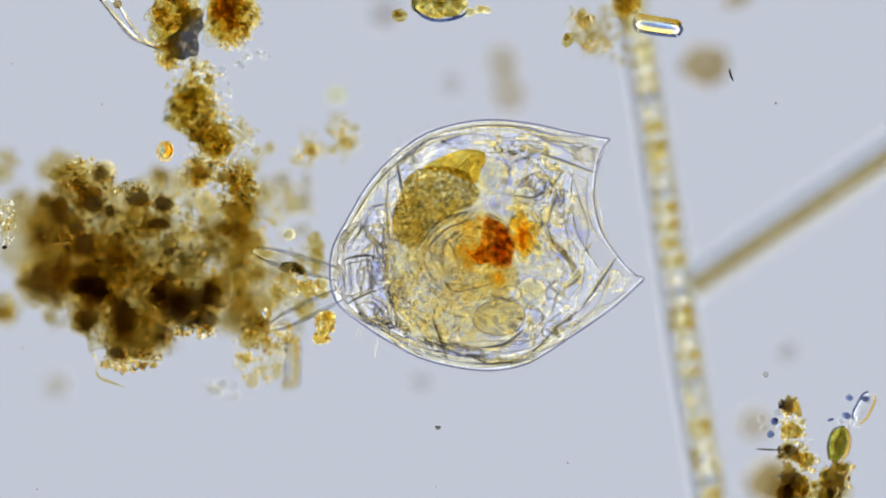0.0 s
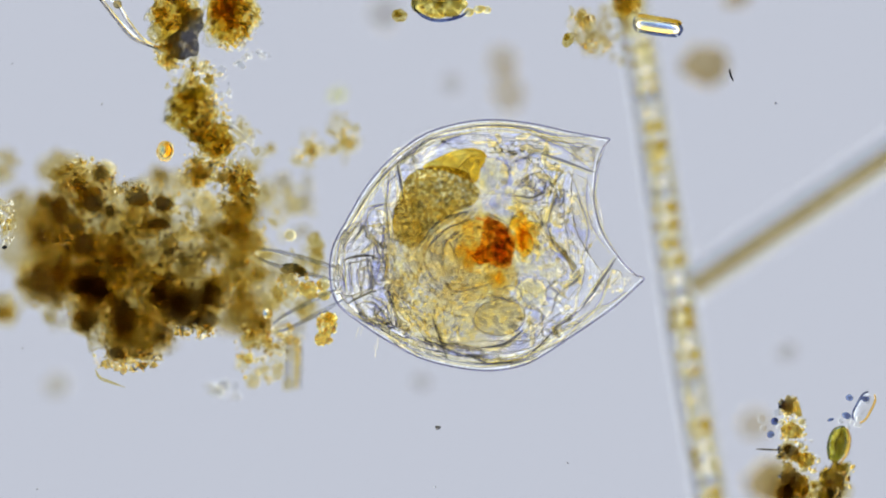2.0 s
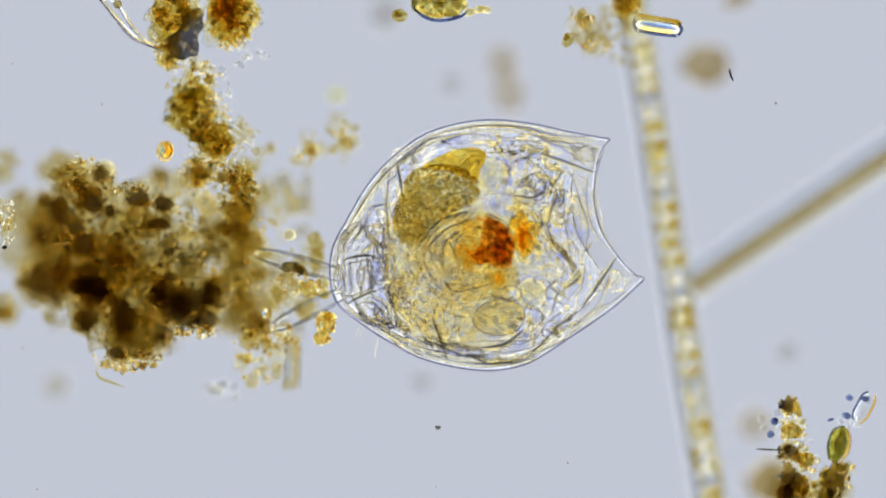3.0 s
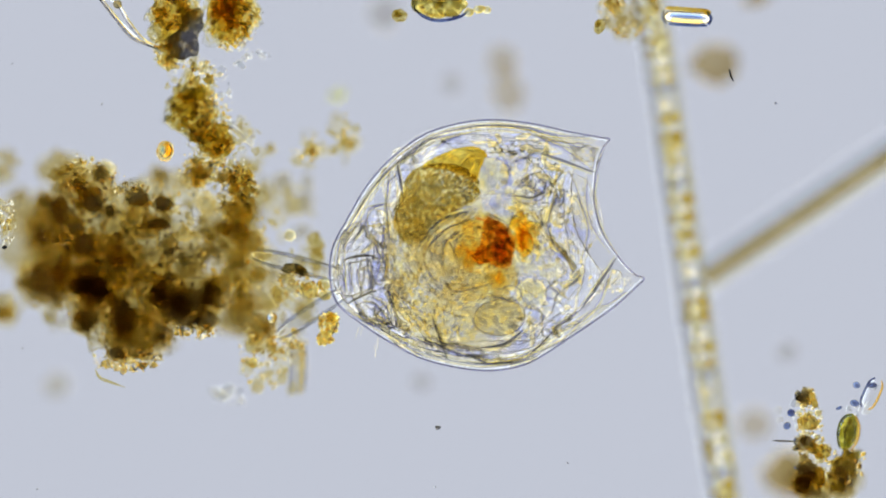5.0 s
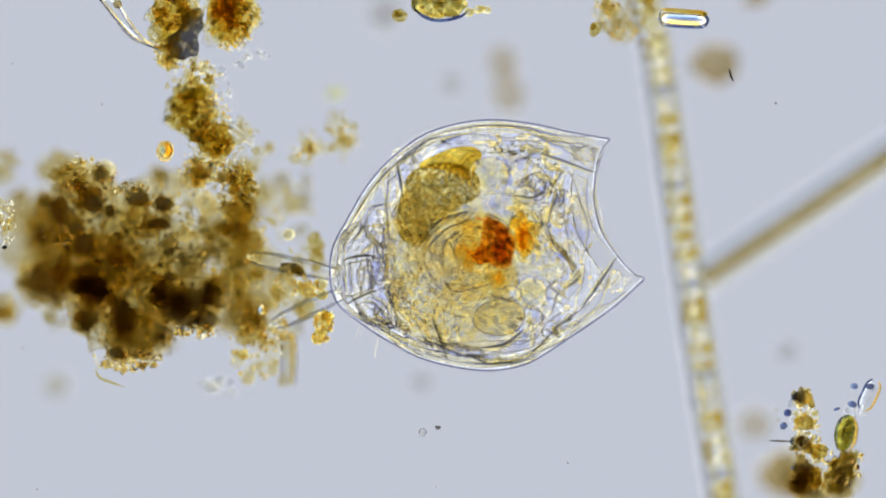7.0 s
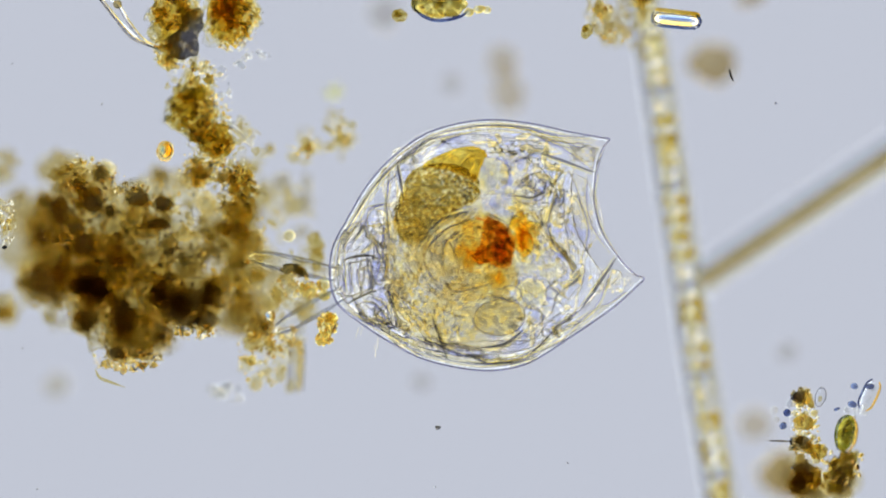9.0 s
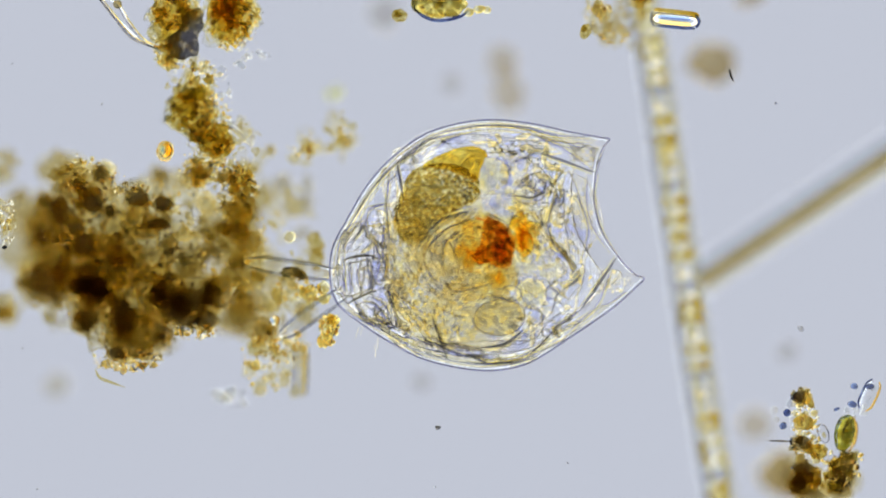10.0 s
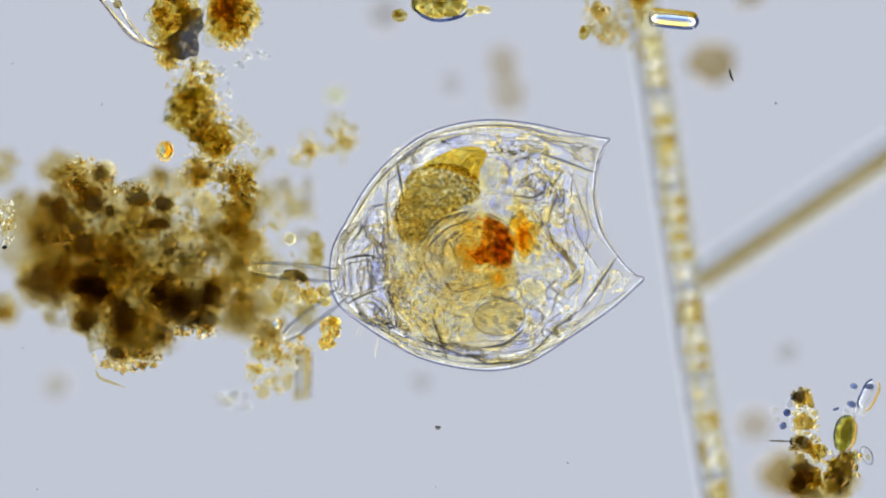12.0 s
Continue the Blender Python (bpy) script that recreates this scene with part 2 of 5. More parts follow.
M_faint = clear("flake_faint", (0.72, 0.62, 0.44), (0.84, 0.77, 0.62), ior=1.01, mix_scale=60)
M_brown = clear("flake_brown", (0.52, 0.40, 0.19), (0.68, 0.56, 0.32), ior=1.01, mix_scale=30)
M_algae = clear("algal_yellow", (0.70, 0.51, 0.07), (0.96, 0.84, 0.38), ior=1.04, mix_scale=90, single=0.3)
M_green = clear("algal_green", (0.24, 0.20, 0.04), (0.82, 0.72, 0.28), ior=1.08, bump=0.004, scale=260, mix_scale=200, lo=0.42, hi=0.68)
M_lime = clear("algal_lime", (0.80, 0.82, 0.30), (0.9, 0.9, 0.5), ior=1.03)
# For thin added lines that imitate the halo of filament and rod.
M_halo_line = clear("halo_line_clear", (1.0, 1.0, 1.0), ior=1.04)
M_sheath = clear("sheath_clear", (0.93, 0.92, 0.87), ior=1.004)
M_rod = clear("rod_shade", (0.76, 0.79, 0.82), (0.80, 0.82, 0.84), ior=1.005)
M_rim = clear("rim_outline", (0.40, 0.41, 0.60), ior=1.2)
M_gold_glint = clear("gold_glint", (0.96, 0.80, 0.34), ior=1.04)
M_blue_fringe = clear("blue_fringe", (0.42, 0.56, 0.94), ior=1.04)
M_orange_fringe = clear("orange_fringe", (0.95, 0.62, 0.14), ior=1.03)
M_ochre_deep = clear("ochre_deep", (0.48, 0.34, 0.05), (0.78, 0.60, 0.16), ior=1.02, bump=0.004, scale=260, mix_scale=200, lo=0.4, hi=0.62)
M_cream = clear("fold_highlight", (1.0, 0.95, 0.66), ior=1.045)
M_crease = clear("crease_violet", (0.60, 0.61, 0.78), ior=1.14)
M_cap_body = clear("cap_body", (0.84, 0.52, 0.03), (0.92, 0.70, 0.12), ior=1.005, mix_scale=60)
M_veil = clear("veil_clear", (0.94, 0.945, 0.99), (1.0, 0.985, 0.93), ior=1.09, bump=0.0016, scale=260, mix_scale=60)
M_granule = clear("granule_clear", (0.86, 0.88, 0.99), (1.0, 0.93, 0.62), ior=1.09, mix_scale=60, island=0.9, lo=0.2, hi=0.8)
M_orange = clear("pigment_orange", (0.84, 0.30, 0.01), (0.97, 0.66, 0.14), ior=1.015, bump=0.004, scale=300, mix_scale=240)
M_umber = clear("detritus_umber", (0.44, 0.37, 0.18), (0.72, 0.615, 0.32), ior=1.008, bump=0.002, scale=160, mix_scale=140, single=0.3)
M_cell = granular("cell_green", (0.17, 0.155, 0.012), (0.44, 0.41, 0.10), 250.0, 1.10, 120.0)
M_core = clear("rod_core", (0.60, 0.48, 0.22), (0.68, 0.56, 0.28), ior=1.01)
M_septum = clear("septum_grey", (0.68, 0.70, 0.75), (0.78, 0.79, 0.82), ior=1.01)
M_algae_pale = clear("algal_pale", (0.88, 0.78, 0.38), (0.97, 0.93, 0.70), ior=1.05, mix_scale=60, single=0.3)
M_wall = clear("wall_shade", (0.74, 0.75, 0.79), (0.82, 0.82, 0.82), ior=1.006, mix_scale=40)
M_lens = clear("clear_drop", (1.0, 1.0, 0.98), ior=1.2)
M_stalk = clear("stalk_pale", (0.74, 0.70, 0.58), (0.84, 0.80, 0.66), ior=1.01, mix_scale=60)
M_halo = clear("rod_halo", (0.98, 0.95, 0.80), ior=1.02)
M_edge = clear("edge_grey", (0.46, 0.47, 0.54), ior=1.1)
M_outline = clear("outline_clear", (0.82, 0.81, 0.78), ior=1.11)
M_fleck = clear("fleck_clear", (0.84, 0.86, 0.98), (1.0, 0.97, 0.74), ior=1.10, mix_scale=60, island=0.95, lo=0.15, hi=0.85)
M_mist = clear("detritus_mist", (0.70, 0.60, 0.32), (0.94, 0.88, 0.66), ior=1.004, mix_scale=30, single=0.3)
M_violet = clear("bead_violet", (0.06, 0.08, 0.20), (0.20, 0.25, 0.42), ior=1.08, mix_scale=120)
M_swim = clear("swimmer_clear", (0.90, 0.90, 0.90), ior=1.022)
M_organ_orange = stain("organ_orange", [(0.0, (0.86, 0.34, 0.015)), (0.4, (0.95, 0.58, 0.08)), (0.7, (0.98, 0.82, 0.36)), (0.9, (1.0, 0.98, 0.92))],
                       1.012, 0.85, 170, (1.0, 0.45, 1.0), 0.006, -30)
M_organ_amber = stain("organ_amber", [(0.0, (0.96, 0.58, 0.07)), (0.4, (0.97, 0.76, 0.26)), (0.75, (0.99, 0.93, 0.66)), (0.95, (1.0, 0.99, 0.95))],
                      1.012, 0.85, 160, (1.0, 0.45, 1.0), 0.006, 10)
M_organ_haze = stain("organ_haze", [(0.0, (0.97, 0.89, 0.60)), (0.5, (0.98, 0.92, 0.68)), (1.0, (1.0, 1.0, 0.98))], 1.004, 0.7, 180)
M_gel_soft = stain("detritus_gel", [(0.0, (0.62, 0.545, 0.31)), (0.5, (0.76, 0.695, 0.47)), (0.8, (0.90, 0.82, 0.56)), (1.0, (0.98, 0.96, 0.90))], 1.006, 0.75, 210, bump=0.004)
M_dark_soft = stain("detritus_black", [(0.0, (0.13, 0.10, 0.06)), (0.5, (0.22, 0.17, 0.08)), (0.72, (0.58, 0.47, 0.20)), (0.9, (0.96, 0.91, 0.74))], 1.008, 0.4, 190, bump=0.004)
M_brown_soft = stain("detritus_brown_soft", [(0.0, (0.42, 0.355, 0.19)), (0.5, (0.55, 0.465, 0.24)), (0.8, (0.80, 0.70, 0.42)), (1.0, (0.97, 0.93, 0.80))], 1.006, 0.6, 180, bump=0.004)
M_gold_soft = stain("detritus_gold", [(0.0, (0.56, 0.42, 0.06)), (0.45, (0.76, 0.62, 0.20)), (0.75, (0.94, 0.86, 0.50)), (1.0, (0.98, 0.97, 0.90))], 1.010, 0.8, 230, bump=0.006)
M_red_body = clear("red_body", (0.45, 0.165, 0.025), (0.85, 0.45, 0.07), ior=1.02, bump=0.004, scale=220, mix_scale=230, lo=0.42, hi=0.60)
M_leaf_gold = clear("leaf_gold", (0.80, 0.63, 0.17), (0.99, 0.92, 0.56), ior=1.04, bump=0.004, scale=220, mix_scale=170, lo=0.42, hi=0.62)
M_amber_body = clear("amber_body", (0.93, 0.66, 0.12), (1.0, 0.93, 0.58), ior=1.05, bump=0.004, scale=200, mix_scale=160, lo=0.4, hi=0.62)
M_gut_granular = granular("gut_granular", (0.90, 0.84, 0.65), (1.0, 0.965, 0.80), 320.0, 1.004, 60.0, 0.6, 1.0)
M_lobe_granular = granular("lobe_granular", (0.86, 0.77, 0.48), (0.98, 0.92, 0.68), 320.0, 1.004, 60.0, 0.55, 1.0)
M_splinter = clear("splinter_gold", (0.62, 0.46, 0.13), (1.0, 0.95, 0.76), ior=1.055, mix_scale=60, single=0.8, lo=0.2, hi=0.8)
M_bubble = clear("bubble_grey", (0.80, 0.81, 0.82), (0.95, 0.94, 0.90), ior=1.016, mix_scale=60, single=0.8)
M_shade = stain("tissue_shade", [(0.0, (0.81, 0.81, 0.875)), (0.5, (0.895, 0.895, 0.94)), (0.9, (1.0, 1.0, 1.0))], 1.01, 0.5, 120, bump=0.003)
M_rust = stain("detritus_rust", [(0.0, (0.52, 0.32, 0.08)), (0.5, (0.68, 0.48, 0.16)), (0.8, (0.92, 0.82, 0.52)), (1.0, (1.0, 0.98, 0.92))], 1.006, 0.6, 200, bump=0.003)
M_shard = clear("shard_clear", (0.86, 0.84, 0.76), ior=1.06)
M_gut_grain = clear("gut_grain", (0.98, 0.90, 0.52), (1.0, 0.98, 0.82), ior=1.12, mix_scale=30, island=0.8)
M_algae_dull = clear("algal_dull", (0.66, 0.54, 0.22), (0.88, 0.80, 0.50), ior=1.01, mix_scale=60, single=0.4)
M_dust = clear("dust_clear", (0.92, 0.90, 0.80), (0.99, 0.98, 0.94), ior=1.04, mix_scale=30, island=0.9)
M_gut_soft = stain("gut_soft", [(0.0, (0.82, 0.73, 0.50)), (0.45, (0.91, 0.84, 0.64)), (0.75, (0.97, 0.93, 0.80)), (1.0, (1.0, 1.0, 0.98))], 1.014, 1.0, 260, bump=0.005)
M_cellule = clear("cellule_clear", (0.80, 0.81, 0.90), (1.0, 0.95, 0.72), ior=1.075, mix_scale=60, island=0.9, lo=0.2, hi=0.8)
M_speck = opaque("speck_black", (0.015, 0.015, 0.02), (0.05, 0.05, 0.05))


# ---- structure: lamp and slide ----
def disc(bm, r0, r1, z, seg=96):
    a = [bm.verts.new((r1 * math.cos(2 * math.pi * i / seg), r1 * math.sin(2 * math.pi * i / seg), z)) for i in range(seg)]
    if r0 == 0:
        bm.faces.new(a)
        return
    b = [bm.verts.new((r0 * math.cos(2 * math.pi * i / seg), r0 * math.sin(2 * math.pi * i / seg), z)) for i in range(seg)]
    for i in range(seg):
        bm.faces.new((a[i], a[(i + 1) % seg], b[(i + 1) % seg], b[i]))


lamp = thing("microscope_illuminator", "round pale white microscope lamp shining up from below the slide", "lamp", z=-8.0)
bm = bmesh.new()
disc(bm, 0, 1.1, -8.0)
part("field_lens", bm, M_lamp, lamp, "pale bluish glowing lens")
# Glowing ring added beyond the field lens to feed the highlights.
bm = bmesh.new()
disc(bm, 1.1, 3.6, -8.0)
part("highlight_ring", bm, M_ring, lamp, "unseen glowing ring added for brighter highlights")
bm = bmesh.new()
tube(bm, [Vector((0, 0, -8.3)), Vector((0, 0, -8.02))], [3.8, 3.8], 96)
part("housing", bm, M_metal, lamp, "black metal lamp housing")

bm = bmesh.new()
bmesh.ops.create_cube(bm, size=1.0)
bmesh.ops.scale(bm, verts=bm.verts, vec=(3.0, 1.6, 0.06))
bmesh.ops.translate(bm, verts=bm.verts, vec=(0, 0, FLOOR - 0.03))
slide = part("ground", bm, M_slide, smooth=False)
tagged(slide, "clear glass microscope slide lit from below", "glass slide", kind="structure")


# ---- the rotifer ----
OUTLINE = [(584, 490), (588, 440), (612, 392), (652, 325), (700, 274), (765, 232), (850, 213), (930, 217),
           (1010, 234), (1062, 243), (1079, 247), (1068, 260), (1057, 290), (1052, 345), (1062, 402), (1092, 452), (1122, 485), (1140, 493),
           (1126, 508), (1085, 545), (1010, 597), (930, 645), (850, 656), (755, 638), (690, 606), (635, 570), (596, 536)]


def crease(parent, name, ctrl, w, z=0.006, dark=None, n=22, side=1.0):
    """A fold of clear matter: a fine dark line and its highlight beside it, on the side of the body's middle, both put
    in as tint.
    """
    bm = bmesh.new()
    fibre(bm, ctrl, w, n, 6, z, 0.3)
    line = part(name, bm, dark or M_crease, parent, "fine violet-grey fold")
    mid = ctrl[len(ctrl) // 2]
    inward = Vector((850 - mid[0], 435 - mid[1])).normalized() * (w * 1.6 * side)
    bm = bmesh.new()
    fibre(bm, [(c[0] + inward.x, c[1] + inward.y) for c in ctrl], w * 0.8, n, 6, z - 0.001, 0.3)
    part("painted_glint", bm, M_cream, line, "pale yellow highlight painted beside the fold")
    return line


def build_rotifer():
    r = thing("rotifer", "glass-clear rotifer with amber and red organs, foot in debris", "rotifer", 860, 435, FLOOR)
    bm = bmesh.new()
    hollow(bm, OUTLINE, (850, 432), 0.018, 0.050, 4, wrinkle=0.003, seed=1, round_=1.0, power=2.8)
    part("lorica", bm, M_shell, r, "colourless transparent shell with pointed front spines")
    # Dark refraction outline of the shell, put in as a tinted tube.
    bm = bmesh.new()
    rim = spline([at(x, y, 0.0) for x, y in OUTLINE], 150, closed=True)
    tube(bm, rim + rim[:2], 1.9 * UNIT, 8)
    part("rim", bm, M_rim, r, "fine dark outline painted along the shell")
    for k, w, sd in ((0.978, 1.5, 3), (0.95, 1.8, 8), (0.925, 1.5, 15)):
        for stretch in (OUTLINE[:6], OUTLINE[4:10], OUTLINE[19:23], OUTLINE[21:26]):
            ring = []
            for x, y in stretch:
                q = k + 0.022 * noise.noise(Vector((x * 0.02, y * 0.02, sd)))
                ring.append((850 + (x - 850) * q, 435 + (y - 435) * q))
            crease(r, "growth_line", ring, w, 0.003, M_outline)
    bm = bmesh.new()
    hollow(bm, [(850 + (x - 850) * (0.955 if x < 980 else 0.80), 435 + (y - 435) * 0.955) for x, y in OUTLINE],
           (850, 432), 0.013, 0.030, 3, wrinkle=0.009, seed=4, fold=0.035, round_=0.8)
    part("body_wall", bm, M_membrane, r, "thin wrinkled inner membrane")
    # soft tissue and organs
    bm = bmesh.new()
    blob(bm, at(842, 440, -0.009), (162 * UNIT, 184 * UNIT, 0.012), 11, 0.08, 1.9, 5, 0, 0.04, 1.5)
    part("body_tissue", bm, M_tissue, r, "pale yellowish clear tissue")
    bm = bmesh.new()
    lens(bm, [(722, 312), (755, 296), (800, 296), (836, 312), (848, 338), (838, 362), (804, 378), (768, 400), (744, 432), (726, 440), (702, 424), (694, 396), (704, 352)],
         (765, 350), 0.012, 0.012, 10, 90, power=2.6, wrinkle=0.002, seed=6, fold=0.05, round_=1.1)
    yolk = part("yolk_gland", bm, M_yolk, r, "granular olive-brown yolk gland", origin=at(770, 350, 0.004))
    grit(yolk, "yolk_grit", [(778, 338, 58, 36, 150), (728, 380, 28, 50, 90), (760, 370, 40, 30, 40)], M_yolk_grain, (1.7, 3.4), 0.018, 0.003, 12)
    bm = bmesh.new()
    blob(bm, at(716, 440, -0.004), (36 * UNIT, 96 * UNIT, 0.009), 9, 0.18, 1.6, 4, -8, 0.05, 2.5)
    part("yolk_lobe", bm, M_lobe_granular, r, "thin granular lobe of the yolk gland")
    bm = bmesh.new()
    lens(bm, [(748, 298), (790, 274), (826, 264), (852, 268), (862, 282), (852, 300), (842, 326), (820, 318), (788, 306)], (826, 290), 0.008, 0.006, 8, 60, wrinkle=0.001, seed=5, round_=1.1)
    cap = part("yolk_cap", bm, M_cap_body, r, "golden translucent cap", origin=at(820, 288, 0))
    bm = bmesh.new()
    blob(bm, at(812, 462, -0.004), (86 * UNIT, 78 * UNIT, 0.010), 8, 0.14, 1.7, 4, 0, 0.05, 3.0)
    part("stomach", bm, M_gut_soft, r, "pale yellow stomach")
    bm = bmesh.new()
    blob(bm, at(800, 545, 0.0), (116 * UNIT, 72 * UNIT, 0.010), 15, 0.16, 1.9, 4, -14, 0.06, 3.0)
    gut = part("intestine", bm, M_gut_granular, r, "mottled greyish yellow intestine")
    grit(gut, "gut_grit", [(745, 540, 50, 55, 170), (820, 570, 70, 32, 150), (715, 470, 26, 70, 120)], M_gut_grain, (1.5, 3.6), 0.010, 0.003, 13)
    grit(gut, "dark_gut_grit", [(750, 540, 60, 60, 46), (830, 560, 80, 40, 50), (720, 470, 26, 70, 24), (860, 500, 70, 40, 20)], M_edge, (1.4, 2.8), 0.010, 0.003, 131)
    for x, y, a, b, sd, z, mt, lab in ((868, 450, 125, 112, 20, -0.006, M_organ_haze, "yellowish haze of tissue"),
                                       (846, 450, 44, 34, 24, 0.003, M_organ_orange, "orange lobe of the red organ"), (850, 404, 40, 26, 27, 0.003, M_organ_amber, "orange lobe of the red organ"),
                                       (884, 486, 34, 36, 25, 0.003, M_organ_amber, "amber lobe below the red organ"), (856, 506, 60, 30, 29, 0.0, M_organ_haze, "amber lobe below the red organ"),
                                       (926, 416, 32, 52, 23, 0.003, M_organ_amber, "bright amber organ"), (926, 414, 24, 42, 26, 0.006, M_organ_amber, "bright amber organ"),
                                       (800, 384, 80, 24, 33, 0.0, M_organ_haze, "amber band over the stomach"), (790, 430, 76, 60, 35, -0.003, M_organ_haze, "yellowish haze of tissue"),
                                       (790, 560, 90, 52, 36, -0.003, M_organ_haze, "yellowish haze of tissue")):
        bm = bmesh.new()
        blob(bm, at(x, y, z), (a * UNIT, b * UNIT, 0.007), sd, 0.22, 2.0, 4, 10, 0.12, 2.5)
        part("pigment_lobe", bm, mt, r, lab)
    for nm, ring, mid, hgt, mt, lab in (
            ("red_organ", [(860, 384), (884, 393), (903, 406), (912, 430), (907, 462), (895, 477), (876, 472), (860, 466), (848, 470), (838, 458), (842, 444), (850, 432), (853, 408)],
             (880, 434), 0.010, M_red_body, "dark red-brown pigmented organ"),
            ("red_core", [(884, 404), (900, 412), (907, 434), (902, 462), (886, 462), (870, 448), (874, 424)], (888, 436), 0.012, M_red_body, "darkest part of the red organ"),
            ("amber_organ", [(908, 384), (922, 376), (934, 392), (936, 418), (944, 438), (932, 452), (916, 440), (914, 414), (902, 402)], (923, 414), 0.008, M_amber_body, "bright amber organ")):
        bm = bmesh.new()
        lens(bm, ring, mid, hgt, 0.006, 8, 70, wrinkle=0.005, seed=mid[0], fold=0.09, power=3.0)
        part(nm, bm, mt, r, lab)
    for ctrl, w, mt in (([(896, 452), (888, 425), (866, 398)], 3.0, M_red), ([(898, 440), (878, 436), (846, 448)], 2.6, M_red), ([(902, 462), (886, 444), (872, 428)], 3.4, M_red),
                        ([(905, 430), (890, 408), (872, 388)], 2.6, M_red), ([(898, 470), (880, 460), (852, 462)], 2.4, M_orange), ([(884, 400), (862, 392), (838, 384)], 2.4, M_orange),
                        ([(916, 388), (924, 410), (930, 440)], 5.0, M_amber), ([(930, 392), (922, 420), (926, 448)], 4.0, M_amber), ([(912, 400), (938, 418), (944, 442)], 3.0, M_gold),
                        ([(880, 466), (884, 484), (878, 500)], 2.6, M_amber)):
        bm = bmesh.new()
        fibre(bm, ctrl, w, 14, 8, 0.012, 0.2)
        part("pigment_streak", bm, mt, r, "streak of pigment")
    for x, y, a, b in ((866, 308, 34, 29), (940, 520, 27, 27)):
        bm = bmesh.new()
        blob(bm, at(x, y, 0.014), (a * UNIT, b * UNIT, 0.006), x, 0.04, 1.6, 4, 0, 0, 2.5)
        part("vacuole", bm, M_vacuole, r, "round clear vacuole")
    bm = bmesh.new()
    blob(bm, at(884, 562, 0.010), (46 * UNIT, 32 * UNIT, 0.010), 31, 0.05, 1.4, 4, 8, 0, 3.0)
    egg = part("oocyte", bm, M_egg, r, "oval pale olive egg cell")
    bm = bmesh.new()
    blob(bm, at(906, 577, 0.014), (7 * UNIT, 6 * UNIT, 0.003), 31, 0.25)
    part("nucleus", bm, M_edge, egg, "grey dark spot")
    for x, y, a, b, g, z in ((866, 308, 34, 29, 0, 0.005), (940, 520, 27, 27, 0, 0.005), (884, 562, 46, 32, -8, 0.005), (975, 520, 11, 10, 0, 0.005), (956, 330, 9, 12, 30, 0.005),
                             (930, 345, 20, 16, 20, 0.004), (905, 520, 18, 14, 0, 0.004)):
        bm = bmesh.new()
        hoop(bm, x, y, a, b, g, z + 0.006, 1.5)
        part("cell_outline", bm, M_crease, r, "fine grey outline of an organ")
    for k, (rad, a0, a1) in enumerate(((44, 100, 250), (54, 110, 275), (66, 120, 262), (78, 128, 240), (34, 60, 220), (92, 135, 215))):
        bm = bmesh.new()
        pts = []
        for i in range(6):
            w = radians(a0 + (a1 - a0) * i / 5)
            pts.append((818 + rad * math.cos(w) * 1.05, 448 - rad * math.sin(w) * (0.9 + 0.05 * math.sin(k * 2 + i))))
        fibre(bm, pts, 1.9 if k % 2 else 1.4, 24, 6, 0.004, 0.3)
        part("stomach_fold", bm, M_outline, r, "fine curved fold of the stomach")
    # Violet shading of the body, put in as soft tinted patches.
    for x, y, a, b, g in ((668, 425, 15, 52, -10), (728, 276, 44, 14, -40), (690, 310, 16, 26, 0), (800, 250, 60, 8, -10), (650, 390, 20, 10, -50), (690, 570, 34, 14, 40), (735, 255, 40, 10, -35), (905, 612, 70, 11, -12), (975, 575, 50, 11, -32),
                          (880, 244, 60, 9, 0), (915, 285, 22, 16, 30), (955, 385, 12, 42, 0), (985, 455, 14, 36, -35), (1012, 402, 30, 66, 8), (800, 620, 60, 9, 12),
                          (1028, 540, 34, 10, -48), (660, 490, 12, 36, 0), (898, 318, 18, 16, 0), (875, 362, 26, 10, 0), (770, 452, 18, 22, 0), (706, 520, 12, 44, -12)):
        bm = bmesh.new()
        blob(bm, at(x, y, -0.004), (a * UNIT, b * UNIT, 0.006), x, 0.25, 1.8, 4, -g, 0.08, 2.0)
        part("tissue_shade", bm, M_shade, r, "soft violet-grey shading painted into the tissue")
    # thin membranes inside the shell
    for x, y, a, b, g in ((790, 430, 105, 88, 20), (880, 335, 88, 66, -20), (950, 420, 56, 105, 0), (840, 565, 118, 56, 5), (674, 470, 24, 78, 0),
                          (1000, 430, 46, 95, 0), (738, 352, 50, 62, 20), (870, 255, 100, 16, 4),
                          (858, 616, 98, 14, -4), (1028, 375, 34, 70, -10), (1034, 272, 22, 15, 0), (1072, 495, 28, 15, -35), (770, 470, 60, 44, 50)):
        bm = bmesh.new()
        pouch(bm, x, y, a, b, g, 1.6, 0.007, x)
        part("membrane", bm, M_veil, r, "thin clear inner membrane")
    # Sacs added to throw bright gleams along the body's pale outer zone.
    for x, y, a, b, g in ((664, 405, 15, 36, -12), (666, 440, 22, 74, 0), (680, 500, 20, 60, 8), (800, 618, 60, 11, 8), (672, 470, 15, 38, 0), (682, 535, 15, 32, 14), (706, 580, 26, 14, 38), (760, 610, 38, 12, 14), (840, 627, 46, 10, 2),
                          (920, 612, 40, 11, -14), (985, 574, 32, 14, -34), (720, 300, 16, 26, 30), (640, 470, 12, 30, 0), (1010, 500, 18, 40, 30), (935, 268, 40, 14, 14)):
        bm = bmesh.new()
        pouch(bm, x, y, a, b, g, 1.6, 0.007, x + 1)
